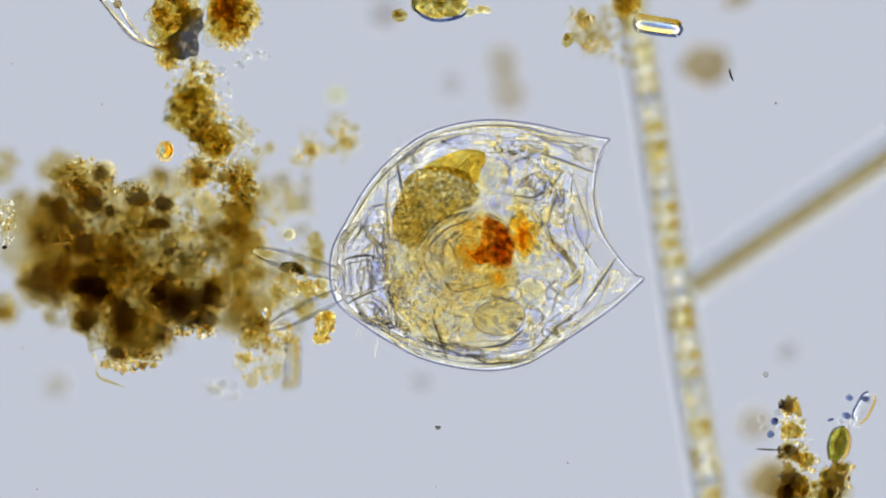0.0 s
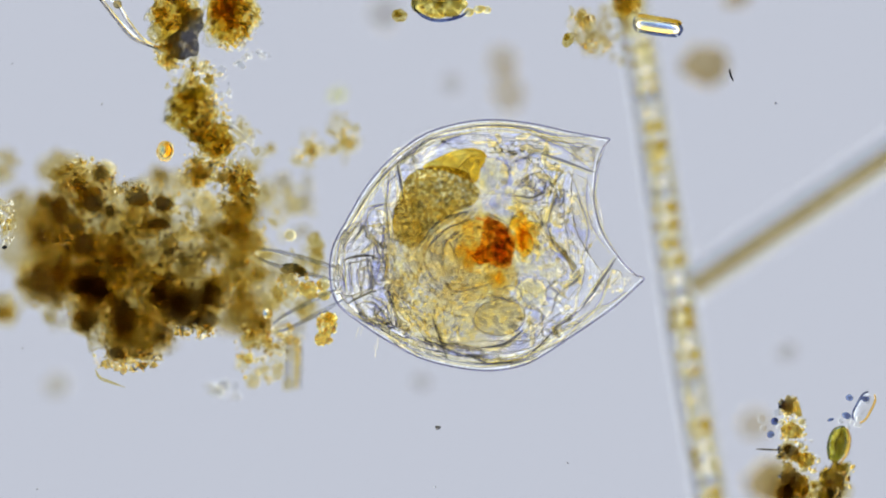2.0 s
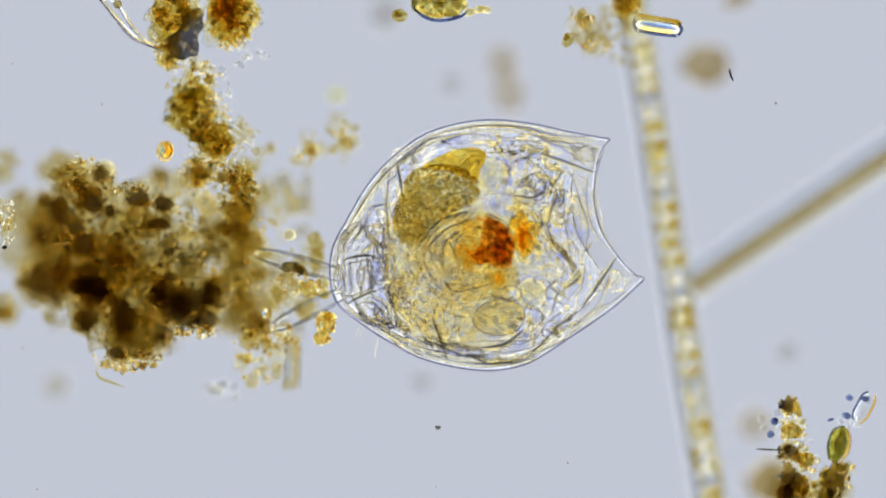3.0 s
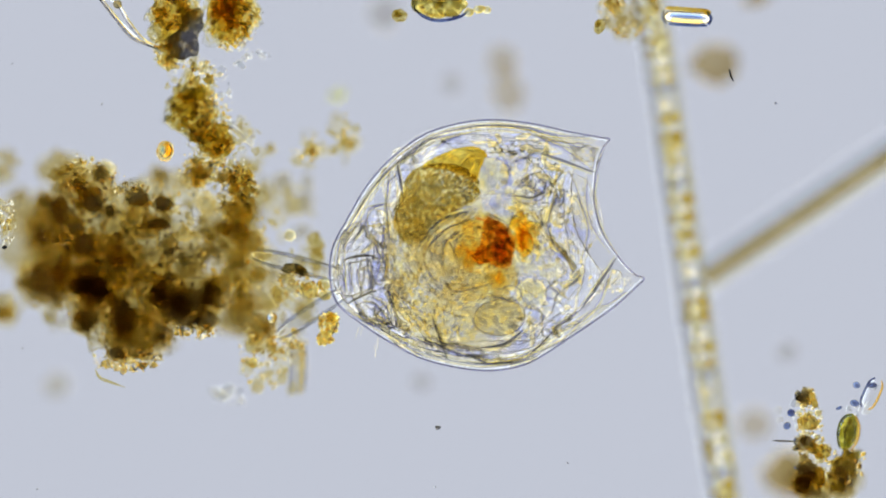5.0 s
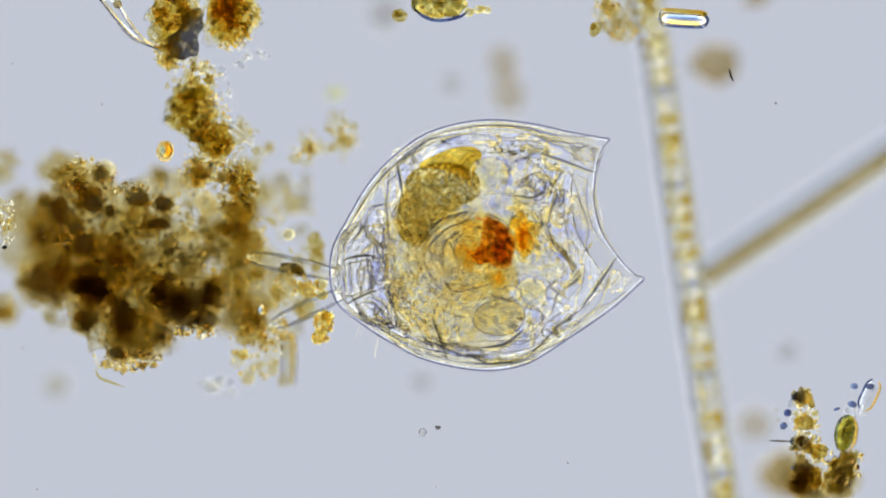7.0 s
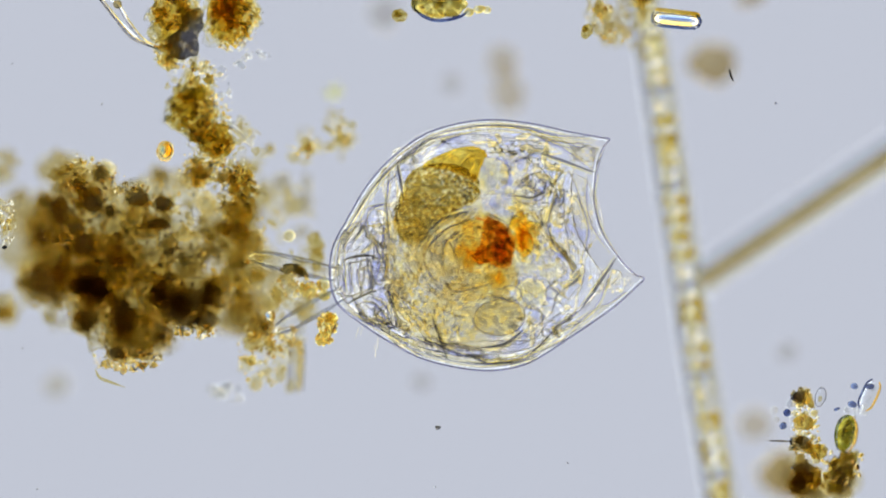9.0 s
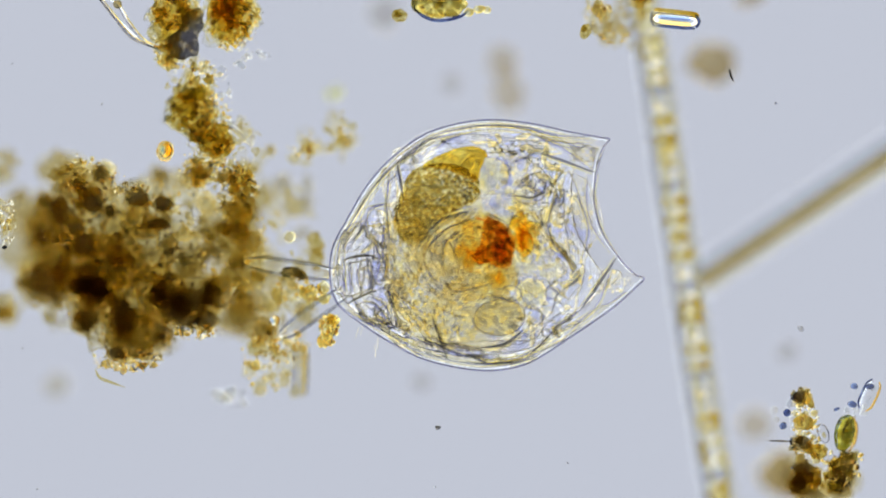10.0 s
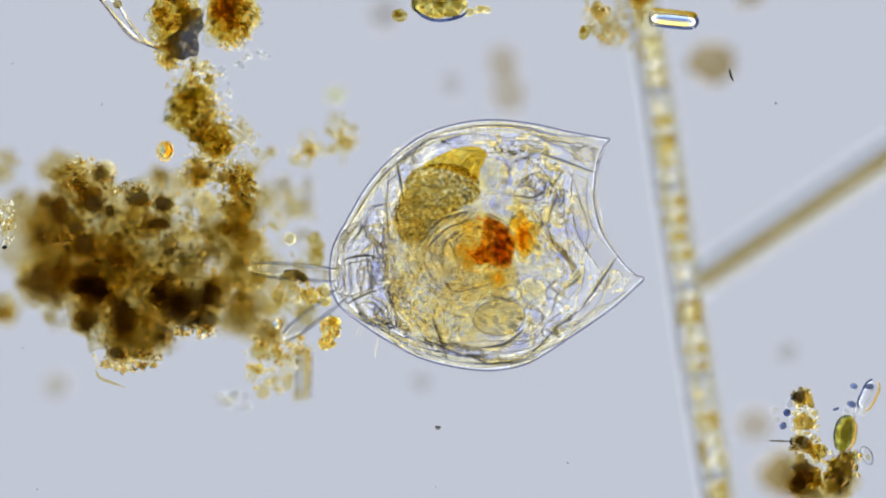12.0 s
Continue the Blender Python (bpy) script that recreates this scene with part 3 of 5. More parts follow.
        part("gleam_sac", bm, M_gleam, r, "clear sac added to brighten the zone under the shell")
    grit(r, "granules", [(900, 300, 90, 60, 36), (960, 400, 50, 110, 50), (930, 560, 80, 50, 80), (780, 470, 90, 90, 100), (665, 460, 24, 100, 50),
                         (720, 570, 40, 40, 50), (1035, 285, 26, 24, 40), (1075, 500, 34, 22, 50), (1025, 400, 24, 70, 40)], M_granule, (1.4, 4.2), 0.002, 0.004, 78)
    grit(r, "pearly_cells", [(670, 470, 18, 95, 60), (698, 570, 24, 30, 26), (780, 612, 60, 12, 26), (880, 628, 70, 9, 22), (720, 275, 36, 16, 14), (950, 590, 50, 16, 20), (930, 262, 60, 18, 16)],
         M_pearl, (4.0, 10.0), -0.012, 0.004, 177)
    grit(r, "tissue_cells", [(905, 310, 70, 56, 90), (985, 410, 44, 100, 110), (870, 505, 90, 40, 70), (950, 560, 60, 40, 60), (840, 440, 60, 50, 40), (700, 440, 24, 100, 40)],
         M_cellule, (2.4, 6.5), 0.004, 0.004, 178)
    grit(r, "stipple", [(1038, 272, 26, 18, 90), (1085, 500, 36, 16, 110), (1034, 380, 16, 70, 130), (960, 245, 60, 8, 50), (905, 255, 60, 14, 90), (950, 585, 60, 22, 120), (850, 250, 60, 10, 60)],
         M_outline, (0.9, 1.8), 0.006, 0.003, 80)
    grit(r, "flecks", [(850, 440, 165, 180, 160), (940, 320, 70, 90, 70), (985, 470, 40, 110, 50), (780, 560, 90, 50, 110), (720, 470, 40, 90, 90),
                       (1040, 275, 24, 16, 24), (1080, 500, 30, 16, 24)], M_fleck, (1.5, 3.4), 0.006, 0.002, 79)
    # folds of the shell, as fine ridges
    folds = (([(930, 232), (962, 248), (1000, 266), (1050, 305)], 2.2), ([(958, 272), (1000, 286), (1052, 306)], 2.6),
             ([(1092, 455), (1062, 500), (1030, 545)], 2.6), ([(1080, 478), (1070, 510), (1052, 545), (1010, 584)], 2.2),
             ([(702, 288), (708, 318), (713, 350)], 2.6), ([(764, 560), (776, 592), (791, 636)], 2.8),
             ([(1056, 309), (1051, 350), (1063, 405), (1092, 455)], 2.0), ([(1040, 312), (1038, 350), (1048, 400), (1082, 448)], 1.6),
             ([(1020, 345), (1034, 376), (1042, 412), (1030, 462)], 1.8), ([(1004, 300), (1022, 340), (1032, 380)], 1.4),
             ([(972, 345), (990, 310), (1004, 296)], 1.6), ([(988, 345), (976, 372), (968, 402)], 2.0),
             ([(968, 402), (985, 440), (1020, 474)], 2.2), ([(732, 292), (732, 270), (760, 248), (800, 238)], 1.8),
             ([(652, 340), (690, 300), (728, 268)], 1.6), ([(690, 300), (684, 370), (690, 420)], 1.8), ([(706, 480), (712, 520), (716, 540)], 1.6),
             ([(736, 442), (770, 398), (800, 382), (840, 372)], 2.4), ([(748, 455), (780, 412), (842, 384)], 1.8), ([(756, 470), (772, 440), (800, 420)], 1.5),
             ([(758, 596), (800, 612), (850, 616)], 2.0), ([(855, 616), (895, 608), (926, 584)], 2.6), ([(820, 612), (840, 632), (866, 645)], 2.2),
             ([(700, 555), (705, 580), (728, 588)], 2.2), ([(645, 372), (660, 366), (686, 360)], 1.8),
             ([(866, 222), (930, 226), (985, 240), (1050, 242)], 2.0), ([(880, 645), (930, 634), (990, 606)], 1.8),
             ([(1052, 547), (1080, 535), (1110, 515)], 1.6), ([(1046, 262), (1052, 285), (1046, 304)], 1.5), ([(1070, 262), (1060, 290), (1056, 309)], 1.6),
             ([(990, 600), (984, 580), (992, 560)], 1.8), ([(1000, 510), (1016, 500), (1028, 486)], 2.6), ([(930, 540), (960, 556), (956, 572)], 1.6),
             ([(860, 378), (890, 392), (905, 408)], 1.6), ([(930, 440), (944, 452), (938, 470)], 1.8), ([(912, 346), (940, 350), (962, 340)], 2.4),
             ([(905, 290), (930, 280), (950, 268)], 1.8), ([(892, 282), (902, 300), (898, 316)], 2.2), ([(920, 312), (940, 330), (930, 346)], 1.6))
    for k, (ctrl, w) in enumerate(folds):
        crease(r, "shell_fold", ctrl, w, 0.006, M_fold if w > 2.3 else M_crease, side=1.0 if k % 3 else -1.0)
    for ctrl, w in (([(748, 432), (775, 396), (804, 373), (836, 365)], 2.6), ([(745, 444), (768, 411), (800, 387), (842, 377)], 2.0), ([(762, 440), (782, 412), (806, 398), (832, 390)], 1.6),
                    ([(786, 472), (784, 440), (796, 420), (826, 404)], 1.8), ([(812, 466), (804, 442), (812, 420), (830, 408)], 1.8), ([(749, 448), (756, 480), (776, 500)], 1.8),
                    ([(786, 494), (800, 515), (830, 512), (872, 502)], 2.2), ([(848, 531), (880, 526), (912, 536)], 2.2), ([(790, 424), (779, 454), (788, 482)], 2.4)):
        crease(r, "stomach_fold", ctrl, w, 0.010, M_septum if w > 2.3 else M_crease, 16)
    # short wavy wrinkles that follow the outline of the body
    rnd = random.Random(63)
    contour = spline([(*o, 0) for o in OUTLINE], 270, closed=True)
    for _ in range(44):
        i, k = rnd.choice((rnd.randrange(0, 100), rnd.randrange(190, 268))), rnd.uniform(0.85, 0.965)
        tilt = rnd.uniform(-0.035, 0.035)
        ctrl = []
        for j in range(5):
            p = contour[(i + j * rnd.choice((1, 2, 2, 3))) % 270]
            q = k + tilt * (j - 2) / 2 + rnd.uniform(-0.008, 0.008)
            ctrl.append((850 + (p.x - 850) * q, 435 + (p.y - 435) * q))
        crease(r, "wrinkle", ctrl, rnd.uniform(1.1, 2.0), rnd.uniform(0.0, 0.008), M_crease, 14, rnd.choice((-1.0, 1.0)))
    # wheel organ and muscles: short crooked strands
    rnd = random.Random(41)
    bm = bmesh.new()
    for x, y, a, b, n in ((930, 290, 62, 42, 20), (968, 370, 34, 80, 30), (1000, 500, 30, 54, 14), (960, 580, 56, 28, 10),
                          (668, 450, 18, 80, 16), (700, 560, 30, 40, 12), (900, 250, 70, 16, 10), (800, 440, 70, 60, 10), (910, 345, 44, 26, 10)):
        for _ in range(n):
            q, d = rnd.uniform(0, 6.283), rnd.random() ** 0.5
            cx, cy, g, l = x + a * d * math.cos(q), y + b * d * math.sin(q), rnd.uniform(0, 3.14), rnd.uniform(9, 26)
            pts = [(cx + l * u * math.cos(g) + rnd.uniform(-4, 4), cy + l * u * math.sin(g) + rnd.uniform(-4, 4)) for u in (-1, -0.3, 0.3, 1)]
            fibre(bm, pts, rnd.uniform(2.2, 6.0), 11, 8, rnd.uniform(-0.002, 0.004), 0.3)
    for x0, y0, x1, y1, n in ((985, 285, 960, 410, 5), (965, 410, 1025, 490, 5), (740, 440, 845, 378, 5), (905, 262, 985, 262, 4), (690, 300, 690, 450, 4), (700, 520, 770, 610, 4)):
        for k in range(n):
            d = rnd.uniform(-12, 12)
            pts = [(x0 + (x1 - x0) * u + rnd.uniform(-6, 6) + d, y0 + (y1 - y0) * u + rnd.uniform(-6, 6) + d * 0.6) for u in (0, 0.25, 0.5, 0.75, 1)]
            fibre(bm, pts, rnd.uniform(1.6, 3.4), 20, 7, rnd.uniform(0.0, 0.006), 0.3)
    tagged(part("muscle_strands", bm, M_strand, r, "clear crooked muscle strands"), kind="stuff")
    # foot
    for x, hgt, w in ((599, 24, 10), (612, 33, 13), (630, 38, 15), (648, 40, 14)):
        bm = bmesh.new()
        pouch(bm, x, 492, w, hgt, 0, 1.8, 0.008, x, 50, 0.6)
        part("foot_ring", bm, M_veil, r, "clear ring of the foot")
    for x, y, a, b, g in ((630, 420, 34, 15, -58), (622, 424, 24, 9, -58), (662, 556, 36, 17, 36), (650, 552, 24, 11, 40), (655, 445, 22, 12, -50)):
        bm = bmesh.new()
        pouch(bm, x, y, a, b, g, 1.8, 0.008, x, 50)
        part("foot_lobe", bm, M_veil, r, "clear rounded lobe beside the foot")
    for ctrl, w in (([(604, 462), (625, 455), (650, 452), (664, 456)], 2.4), ([(602, 470), (622, 466), (645, 462)], 1.8), ([(596, 448), (604, 420), (620, 400), (644, 390)], 2.0),
                    ([(606, 440), (614, 415), (632, 400), (644, 398)], 1.6), ([(622, 428), (636, 412), (642, 400), (650, 424)], 2.6), ([(650, 375), (662, 367), (686, 361)], 2.2),
                    ([(650, 375), (647, 395), (655, 415)], 1.8), ([(635, 470), (632, 495), (640, 515)], 2.2), ([(648, 470), (658, 495), (652, 515)], 2.2), ([(612, 468), (608, 490), (612, 520)], 2.0),
                    ([(616, 537), (640, 524), (664, 514)], 2.6), ([(608, 528), (640, 518), (668, 502)], 2.0), ([(600, 538), (625, 560), (660, 575), (692, 571)], 2.0),
                    ([(612, 545), (640, 566), (672, 579), (696, 568)], 1.6), ([(640, 535), (662, 540), (680, 560), (684, 574)], 2.2), ([(655, 525), (680, 540), (690, 560)], 1.8),
                    ([(660, 425), (672, 460), (664, 500)], 1.8), ([(622, 470), (619, 492), (626, 516)], 1.6), ([(680, 400), (676, 440), (682, 480)], 1.8), ([(686, 500), (692, 540), (700, 556)], 1.6)):
        crease(r, "foot_fold", ctrl, w, 0.004, M_fold if w > 2.3 else None, 16)
    # Violet shading of the foot, put in as soft tinted patches.
    for x, y, a, b, g in ((640, 410, 14, 22, 20), (645, 500, 12, 26, 0), (676, 552, 16, 20, 30), (615, 430, 10, 24, 30), (620, 500, 10, 22, 0)):
        bm = bmesh.new()
        blob(bm, at(x, y, -0.002), (a * UNIT, b * UNIT, 0.005), x + 3, 0.25, 1.8, 3, -g, 0.08, 2.0)
        part("foot_shade", bm, M_shade, r, "soft violet-grey shading painted into the tissue")
    for x, y, g in ((632, 590, 1.1), (640, 584, 1.15), (668, 610, 1.5), (664, 622, 1.6)):
        bm = bmesh.new()
        fibre(bm, [(x + 18 * u * math.cos(g) * -0.6, y + 18 * u * math.sin(g)) for u in (-0.6, 0, 0.6)], 0.9, 6, 5)
        part("bristle", bm, M_strand, r, "fine hair")
    made = []
    for bx, by, tx, ty in ((604, 488, 455, 442), (604, 520, 482, 580)):
        bm = bmesh.new()
        pts = [at(bx + (tx - bx) * u, by + (ty - by) * u, -0.016) for u in [i / 11 for i in range(12)]]
        tube(bm, pts, [UNIT * w for w in (8, 10, 12, 13, 13, 13, 12.5, 12, 11, 9, 6, 2)], 12, 0.35)
        toe = part("toe", bm, M_toe, r, "long clear blade-like toe", origin=at(bx, by, 0.0))
        across = Vector((ty - by, bx - tx)).normalized()
        # Dark refraction outlines of the toe, put in as absorbing grey tubes.
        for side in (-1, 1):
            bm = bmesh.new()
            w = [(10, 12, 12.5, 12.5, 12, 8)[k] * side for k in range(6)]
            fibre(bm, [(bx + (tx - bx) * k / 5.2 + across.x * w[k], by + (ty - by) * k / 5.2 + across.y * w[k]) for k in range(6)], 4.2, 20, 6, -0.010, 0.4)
            part("edge", bm, M_toe_edge, toe, "painted grey outline")
        made.append(toe)
    return r, made, yolk, cap


# ---- loose matter ----
def ball(sub):
    bm = bmesh.new()
    bmesh.ops.create_icosphere(bm, subdivisions=sub, radius=1.0)
    bm.verts.ensure_lookup_table()
    v = np.array([x.co[:] for x in bm.verts])
    f = np.array([[y.index for y in x.verts] for x in bm.faces])
    bm.free()
    return v, f


BALL = {1: ball(1), 2: ball(2)}


def heap(parent, name, places, material, sub=1, rough=0.18, label=""):
    """Many small uneven pieces (place, radii) as one mesh."""
    v0, f0 = BALL[sub]
    rng = np.random.default_rng(len(places) * 7 + 3)
    base = np.array(spot(parent))
    vs, fs = [], []
    for i, (p, r) in enumerate(places):
        q, _ = np.linalg.qr(rng.normal(size=(3, 3)))
        if np.linalg.det(q) < 0:
            q[:, 0] *= -1
        wob = 1 + rough * np.sin(v0 @ rng.normal(size=3) * 2.5 + rng.uniform(0, 6)) + rough * 0.6 * np.sin(v0 @ rng.normal(size=3) * 5 + 1)
        vs.append((v0 * wob[:, None] * np.array(r) * rng.uniform(0.75, 1.25, 3)) @ q.T + np.array(p) - base)
        fs.append(f0 + i * len(v0))
    me = bpy.data.meshes.new(name)
    me.from_pydata(np.concatenate(vs).tolist(), [], np.concatenate(fs).tolist())
    me.shade_smooth()
    me.materials.append(material)
    ob = new(name, me)
    ob.parent = parent
    return tagged(ob, label, kind="stuff")


def scatter(areas, r, z0, spread, seed):
    rnd = random.Random(seed)
    out = []
    for x, y, a, b, n in areas:
        for _ in range(n):
            q, d = rnd.uniform(0, 6.283), rnd.random() ** 0.5
            s = r[0] + (r[1] - r[0]) * rnd.random() ** 1.8
            out.append((at(x + a * d * math.cos(q), y + b * d * math.sin(q), z0 + rnd.uniform(-spread, spread)), (s * UNIT,) * 3))
    return out


def grit(parent, name, areas, material, r=(2, 6), z0=0.0, spread=0.02, seed=0):
    return heap(parent, name, scatter(areas, r, z0, spread, seed), material, 1)


def piece_mesh(seed, lump=0.34, sub=2):
    """An uneven flake; every other one is a flat-faced splinter."""
    angular = seed % 2 == 1
    v0, f0 = BALL[1 if angular else sub]
    rng = np.random.default_rng(seed)
    k = 1 + lump * np.sin(v0 @ rng.normal(size=3) * 2.6 + rng.uniform(0, 6)) * 0.6
    for _ in range(4):
        k = k + lump * 0.35 * np.sin(v0 @ rng.normal(size=3) * 5.5 + rng.uniform(0, 6))
    v = v0 * k[:, None] * rng.uniform(0.7, 1.2, 3) * (10 * UNIT)
    if angular:
        for _ in range(5):
            d = rng.normal(size=3)
            d /= np.linalg.norm(d)
            over = np.maximum(0, v @ d - rng.uniform(0.35, 0.75) * 10 * UNIT)
            v = v - over[:, None] * d
        v = v * np.array((rng.uniform(1.0, 1.6), rng.uniform(0.6, 1.0), rng.uniform(0.35, 0.6)))
    me = bpy.data.meshes.new("flake")
    me.from_pydata(v.tolist(), [], f0.tolist())
    if not angular:
        me.shade_smooth()
    return me


PIECES = {}


def flakes(parent, name, areas, material, r=(7, 22), z0=-0.01, spread=0.025, seed=0):
    """Uneven flakes, each a part of its own; alike ones share a mesh."""
    rnd = random.Random(seed)
    key = material.name
    if key not in PIECES:
        PIECES[key] = [piece_mesh(len(PIECES) * 40 + i) for i in range(14)]
        for me in PIECES[key]:
            me.materials.append(material)
    base = spot(parent)
    for p, rr in scatter(areas, r, z0, spread, seed):
        ob = new(name, rnd.choice(PIECES[key]))
        ob.parent = parent
        ob.location = p - base
        ob.rotation_euler = (rnd.uniform(0, 6), rnd.uniform(0, 6), rnd.uniform(0, 6))
        k = rr[0] / (10 * UNIT)
        ob.scale = (k, k, k)


def lumps(parent, name, rows_, material, z0=0.0, spread=0.012, lump=0.25, sub=3, label="", fine=0.1, turn=None):
    """Each row: plan x, y, radii a, b; one part a row."""
    rnd = random.Random(len(name) * 31 + len(rows_) + int(rows_[0][0]))
    for x, y, a, b in rows_:
        bm = bmesh.new()
        z = z0 + rnd.uniform(-spread, spread)
        blob(bm, at(x, y, z), (a * UNIT, b * UNIT, (a + b) * 0.4 * UNIT), rnd.random() * 100, lump, 1.8, sub,
             rnd.uniform(-25, 25) if turn is None else turn, fine)
        part(name, bm, material, parent, label)


def clump(label, x, y, z=None, group="", name="debris_clump"):
    return thing(name, label, "debris", x, y, FLOOR if z is None else z, group)


rotifer, toes, yolk, cap = build_rotifer()

main = clump("large brown mass of detritus with many dark grains", 250, 480, name="debris_mass")
lumps(main, "gel", [(190, 395, 78, 62), (160, 465, 62, 58), (230, 505, 88, 64), (290, 440, 80, 66), (235, 440, 70, 60),
                    (240, 585, 58, 55), (330, 530, 62, 44), (150, 330, 44, 30), (245, 365, 70, 44), (170, 560, 40, 50), (262, 520, 66, 46), (200, 490, 60, 46)], M_gel_soft, -0.03, 0.018, 0.5, label="brown jelly-like flake", fine=0.4)
flakes(main, "flake", [(150, 330, 60, 42, 20), (190, 400, 95, 60, 28), (240, 450, 120, 80, 26), (160, 480, 60, 60, 18), (240, 540, 110, 60, 28),
                            (235, 610, 62, 42, 26), (330, 540, 62, 40, 18), (340, 400, 60, 60, 24), (400, 450, 50, 70, 20)], M_flake, (5, 20), -0.03, 0.025, 3)
flakes(main, "flake", [(95, 385, 44, 50, 26), (75, 505, 44, 44, 26), (110, 450, 40, 60, 20), (115, 565, 34, 30, 10)], M_flake, (6, 16), -0.07, 0.02, 333)
flakes(main, "flake", [(230, 470, 150, 140, 14)], M_umber, (6, 16), -0.045, 0.035, 93)
flakes(main, "mist_flake", [(62, 375, 40, 40, 12), (60, 450, 50, 60, 5), (250, 600, 60, 34, 10), (90, 420, 50, 70, 16), (410, 410, 50, 70, 14), (430, 540, 50, 50, 10), (320, 330, 60, 30, 8), (230, 450, 130, 110, 14), (140, 300, 60, 30, 6)],
       M_mist, (16, 36), -0.10, 0.03, 301)
flakes(main, "flake", [(72, 380, 26, 26, 3), (240, 590, 50, 36, 8), (330, 455, 36, 26, 6), (150, 330, 46, 34, 12), (255, 425, 60, 40, 9), (105, 400, 36, 40, 7), (100, 500, 30, 50, 7), (130, 560, 30, 30, 5), (400, 430, 34, 60, 10)], M_umber, (9, 20), -0.08, 0.03, 302)
lumps(main, "dark_grain", [(166, 354, 18, 22), (243, 350, 22, 18), (290, 361, 18, 15), (196, 373, 10, 12), (135, 404, 14, 14), (149, 430, 22, 22), (278, 397, 24, 11),
                           (299, 446, 11, 9), (145, 505, 26, 20), (170, 516, 30, 28), (152, 566, 22, 24), (217, 561, 24, 36), (290, 522, 34, 24), (304, 552, 32, 22),
                           (365, 566, 22, 16), (330, 568, 30, 14), (336, 536, 34, 22), (374, 520, 20, 24), (177, 308, 15, 14), (205, 627, 16, 12)] ,
      M_dark_soft, -0.016, 0.010, 0.4, label="nearly black grain", fine=0.35)
flakes(main, "dark_flake", [(166, 352, 20, 24, 6), (243, 350, 26, 18, 6), (290, 361, 20, 14, 5), (142, 418, 18, 24, 6), (278, 398, 24, 10, 4), (158, 508, 34, 24, 9),
                            (152, 564, 22, 24, 6), (217, 560, 22, 34, 7), (300, 530, 40, 34, 10), (360, 566, 26, 14, 6), (200, 628, 20, 10, 4)], M_umber, (2.5, 6), -0.014, 0.01, 213)
lumps(main, "brown_grain", [(352, 524, 52, 40), (388, 514, 26, 36), (248, 596, 48, 46), (180, 470, 50, 40), (160, 545, 30, 34)],
      M_brown_soft, -0.035, 0.012, 0.3, label="dark brown flake", fine=0.2)
grit(main, "grit", [(220, 450, 150, 150, 190), (225, 640, 56, 18, 90), (150, 310, 52, 32, 60), (420, 450, 60, 110, 110), (270, 345, 60, 25, 50),
                    (350, 590, 40, 12, 40)], M_grain, (1.4, 4.2), -0.012, 0.02, 5)
flakes(main, "small_flake", [(150, 320, 56, 44, 40), (200, 420, 100, 70, 60), (240, 540, 110, 80, 60), (230, 622, 66, 34, 40), (340, 560, 60, 30, 24)], M_flake, (2.5, 5.5), -0.006, 0.012, 211)
flakes(main, "small_flake", [(150, 330, 56, 44, 16), (210, 440, 110, 80, 36), (250, 560, 110, 60, 30)], M_umber, (2.5, 5), -0.006, 0.012, 212)
lumps(main, "outer_flake", [(74, 505, 34, 34)], M_brown_soft, -0.09, 0.0, 0.4, label="unsharp dark brown flake", fine=0.3)
lumps(main, "side_flake", [(88, 440, 44, 64), (118, 480, 40, 60), (100, 470, 50, 50), (72, 505, 44, 40), (78, 400, 36, 44), (440, 480, 50, 60), (400, 400, 60, 60), (430, 560, 46, 40)], M_gel_soft, -0.08, 0.01, 0.5, label="unsharp brown flake")
grit(main, "clear_grit", [(150, 300, 60, 30, 26), (225, 640, 60, 20, 20), (355, 592, 40, 10, 14), (290, 340, 70, 30, 24), (390, 380, 50, 60, 30)], M_dust, (1.4, 3.6), 0.004, 0.008, 218)
grit(main, "dark_grit", [(220, 450, 140, 130, 80), (240, 590, 80, 50, 40), (330, 530, 60, 40, 20), (150, 320, 40, 30, 40)], M_umber, (2, 5), -0.02, 0.03, 55)
bm = bmesh.new()
fibre(bm, [(168, 652), (176, 668), (194, 676), (222, 686)], 3.0, z=0.0, taper=0.1)
part("spine", bm, M_pale, main, "thin curved pale spine")

for x, y, a, b, lab, mt, z in ((72, 508, 56, 56, "unsharp dark amber flake", M_umber, 0.06), (12, 290, 34, 30, "unsharp pale brown flake", M_mist, 0.07),
                           (2, 560, 26, 40, "unsharp brown flake of detritus", M_mist, 0.07), (95, 385, 34, 40, "unsharp olive brown flake", M_umber, 0.05)):
    k = clump(lab, x, y, z)
    few = 9 if mt is M_mist else 12
    flakes(k, "flake", [(x, y, a * 0.8, b * 0.8, few), (x + 6, y - 6, a * 0.4, b * 0.4, few // 3)], mt, (9, 21), z, 0.015, x + 300)
edge = clump("gritty pale clump with one black speck", 12, 390)
flakes(edge, "flake", [(10, 385, 16, 45, 24)], M_pale, (4, 10), 0, 0.01, 14)
grit(edge, "grit", [(12, 395, 16, 46, 46)], M_bead, (1.6, 4.5), 0, 0.008, 15)
lumps(edge, "dark_grain", [(8, 438, 4, 3.5)], M_speck, 0.0, 0.0)

column = clump("yellow-brown detritus stretched into a column", 360, 230, name="debris_column")
flakes(column, "small_flake", [(345, 200, 40, 44, 24), (380, 245, 36, 32, 16), (348, 308, 30, 28, 10), (424, 330, 32, 40, 16), (420, 395, 32, 46, 14)], M_flake, (3, 7), 0.006, 0.01, 116)
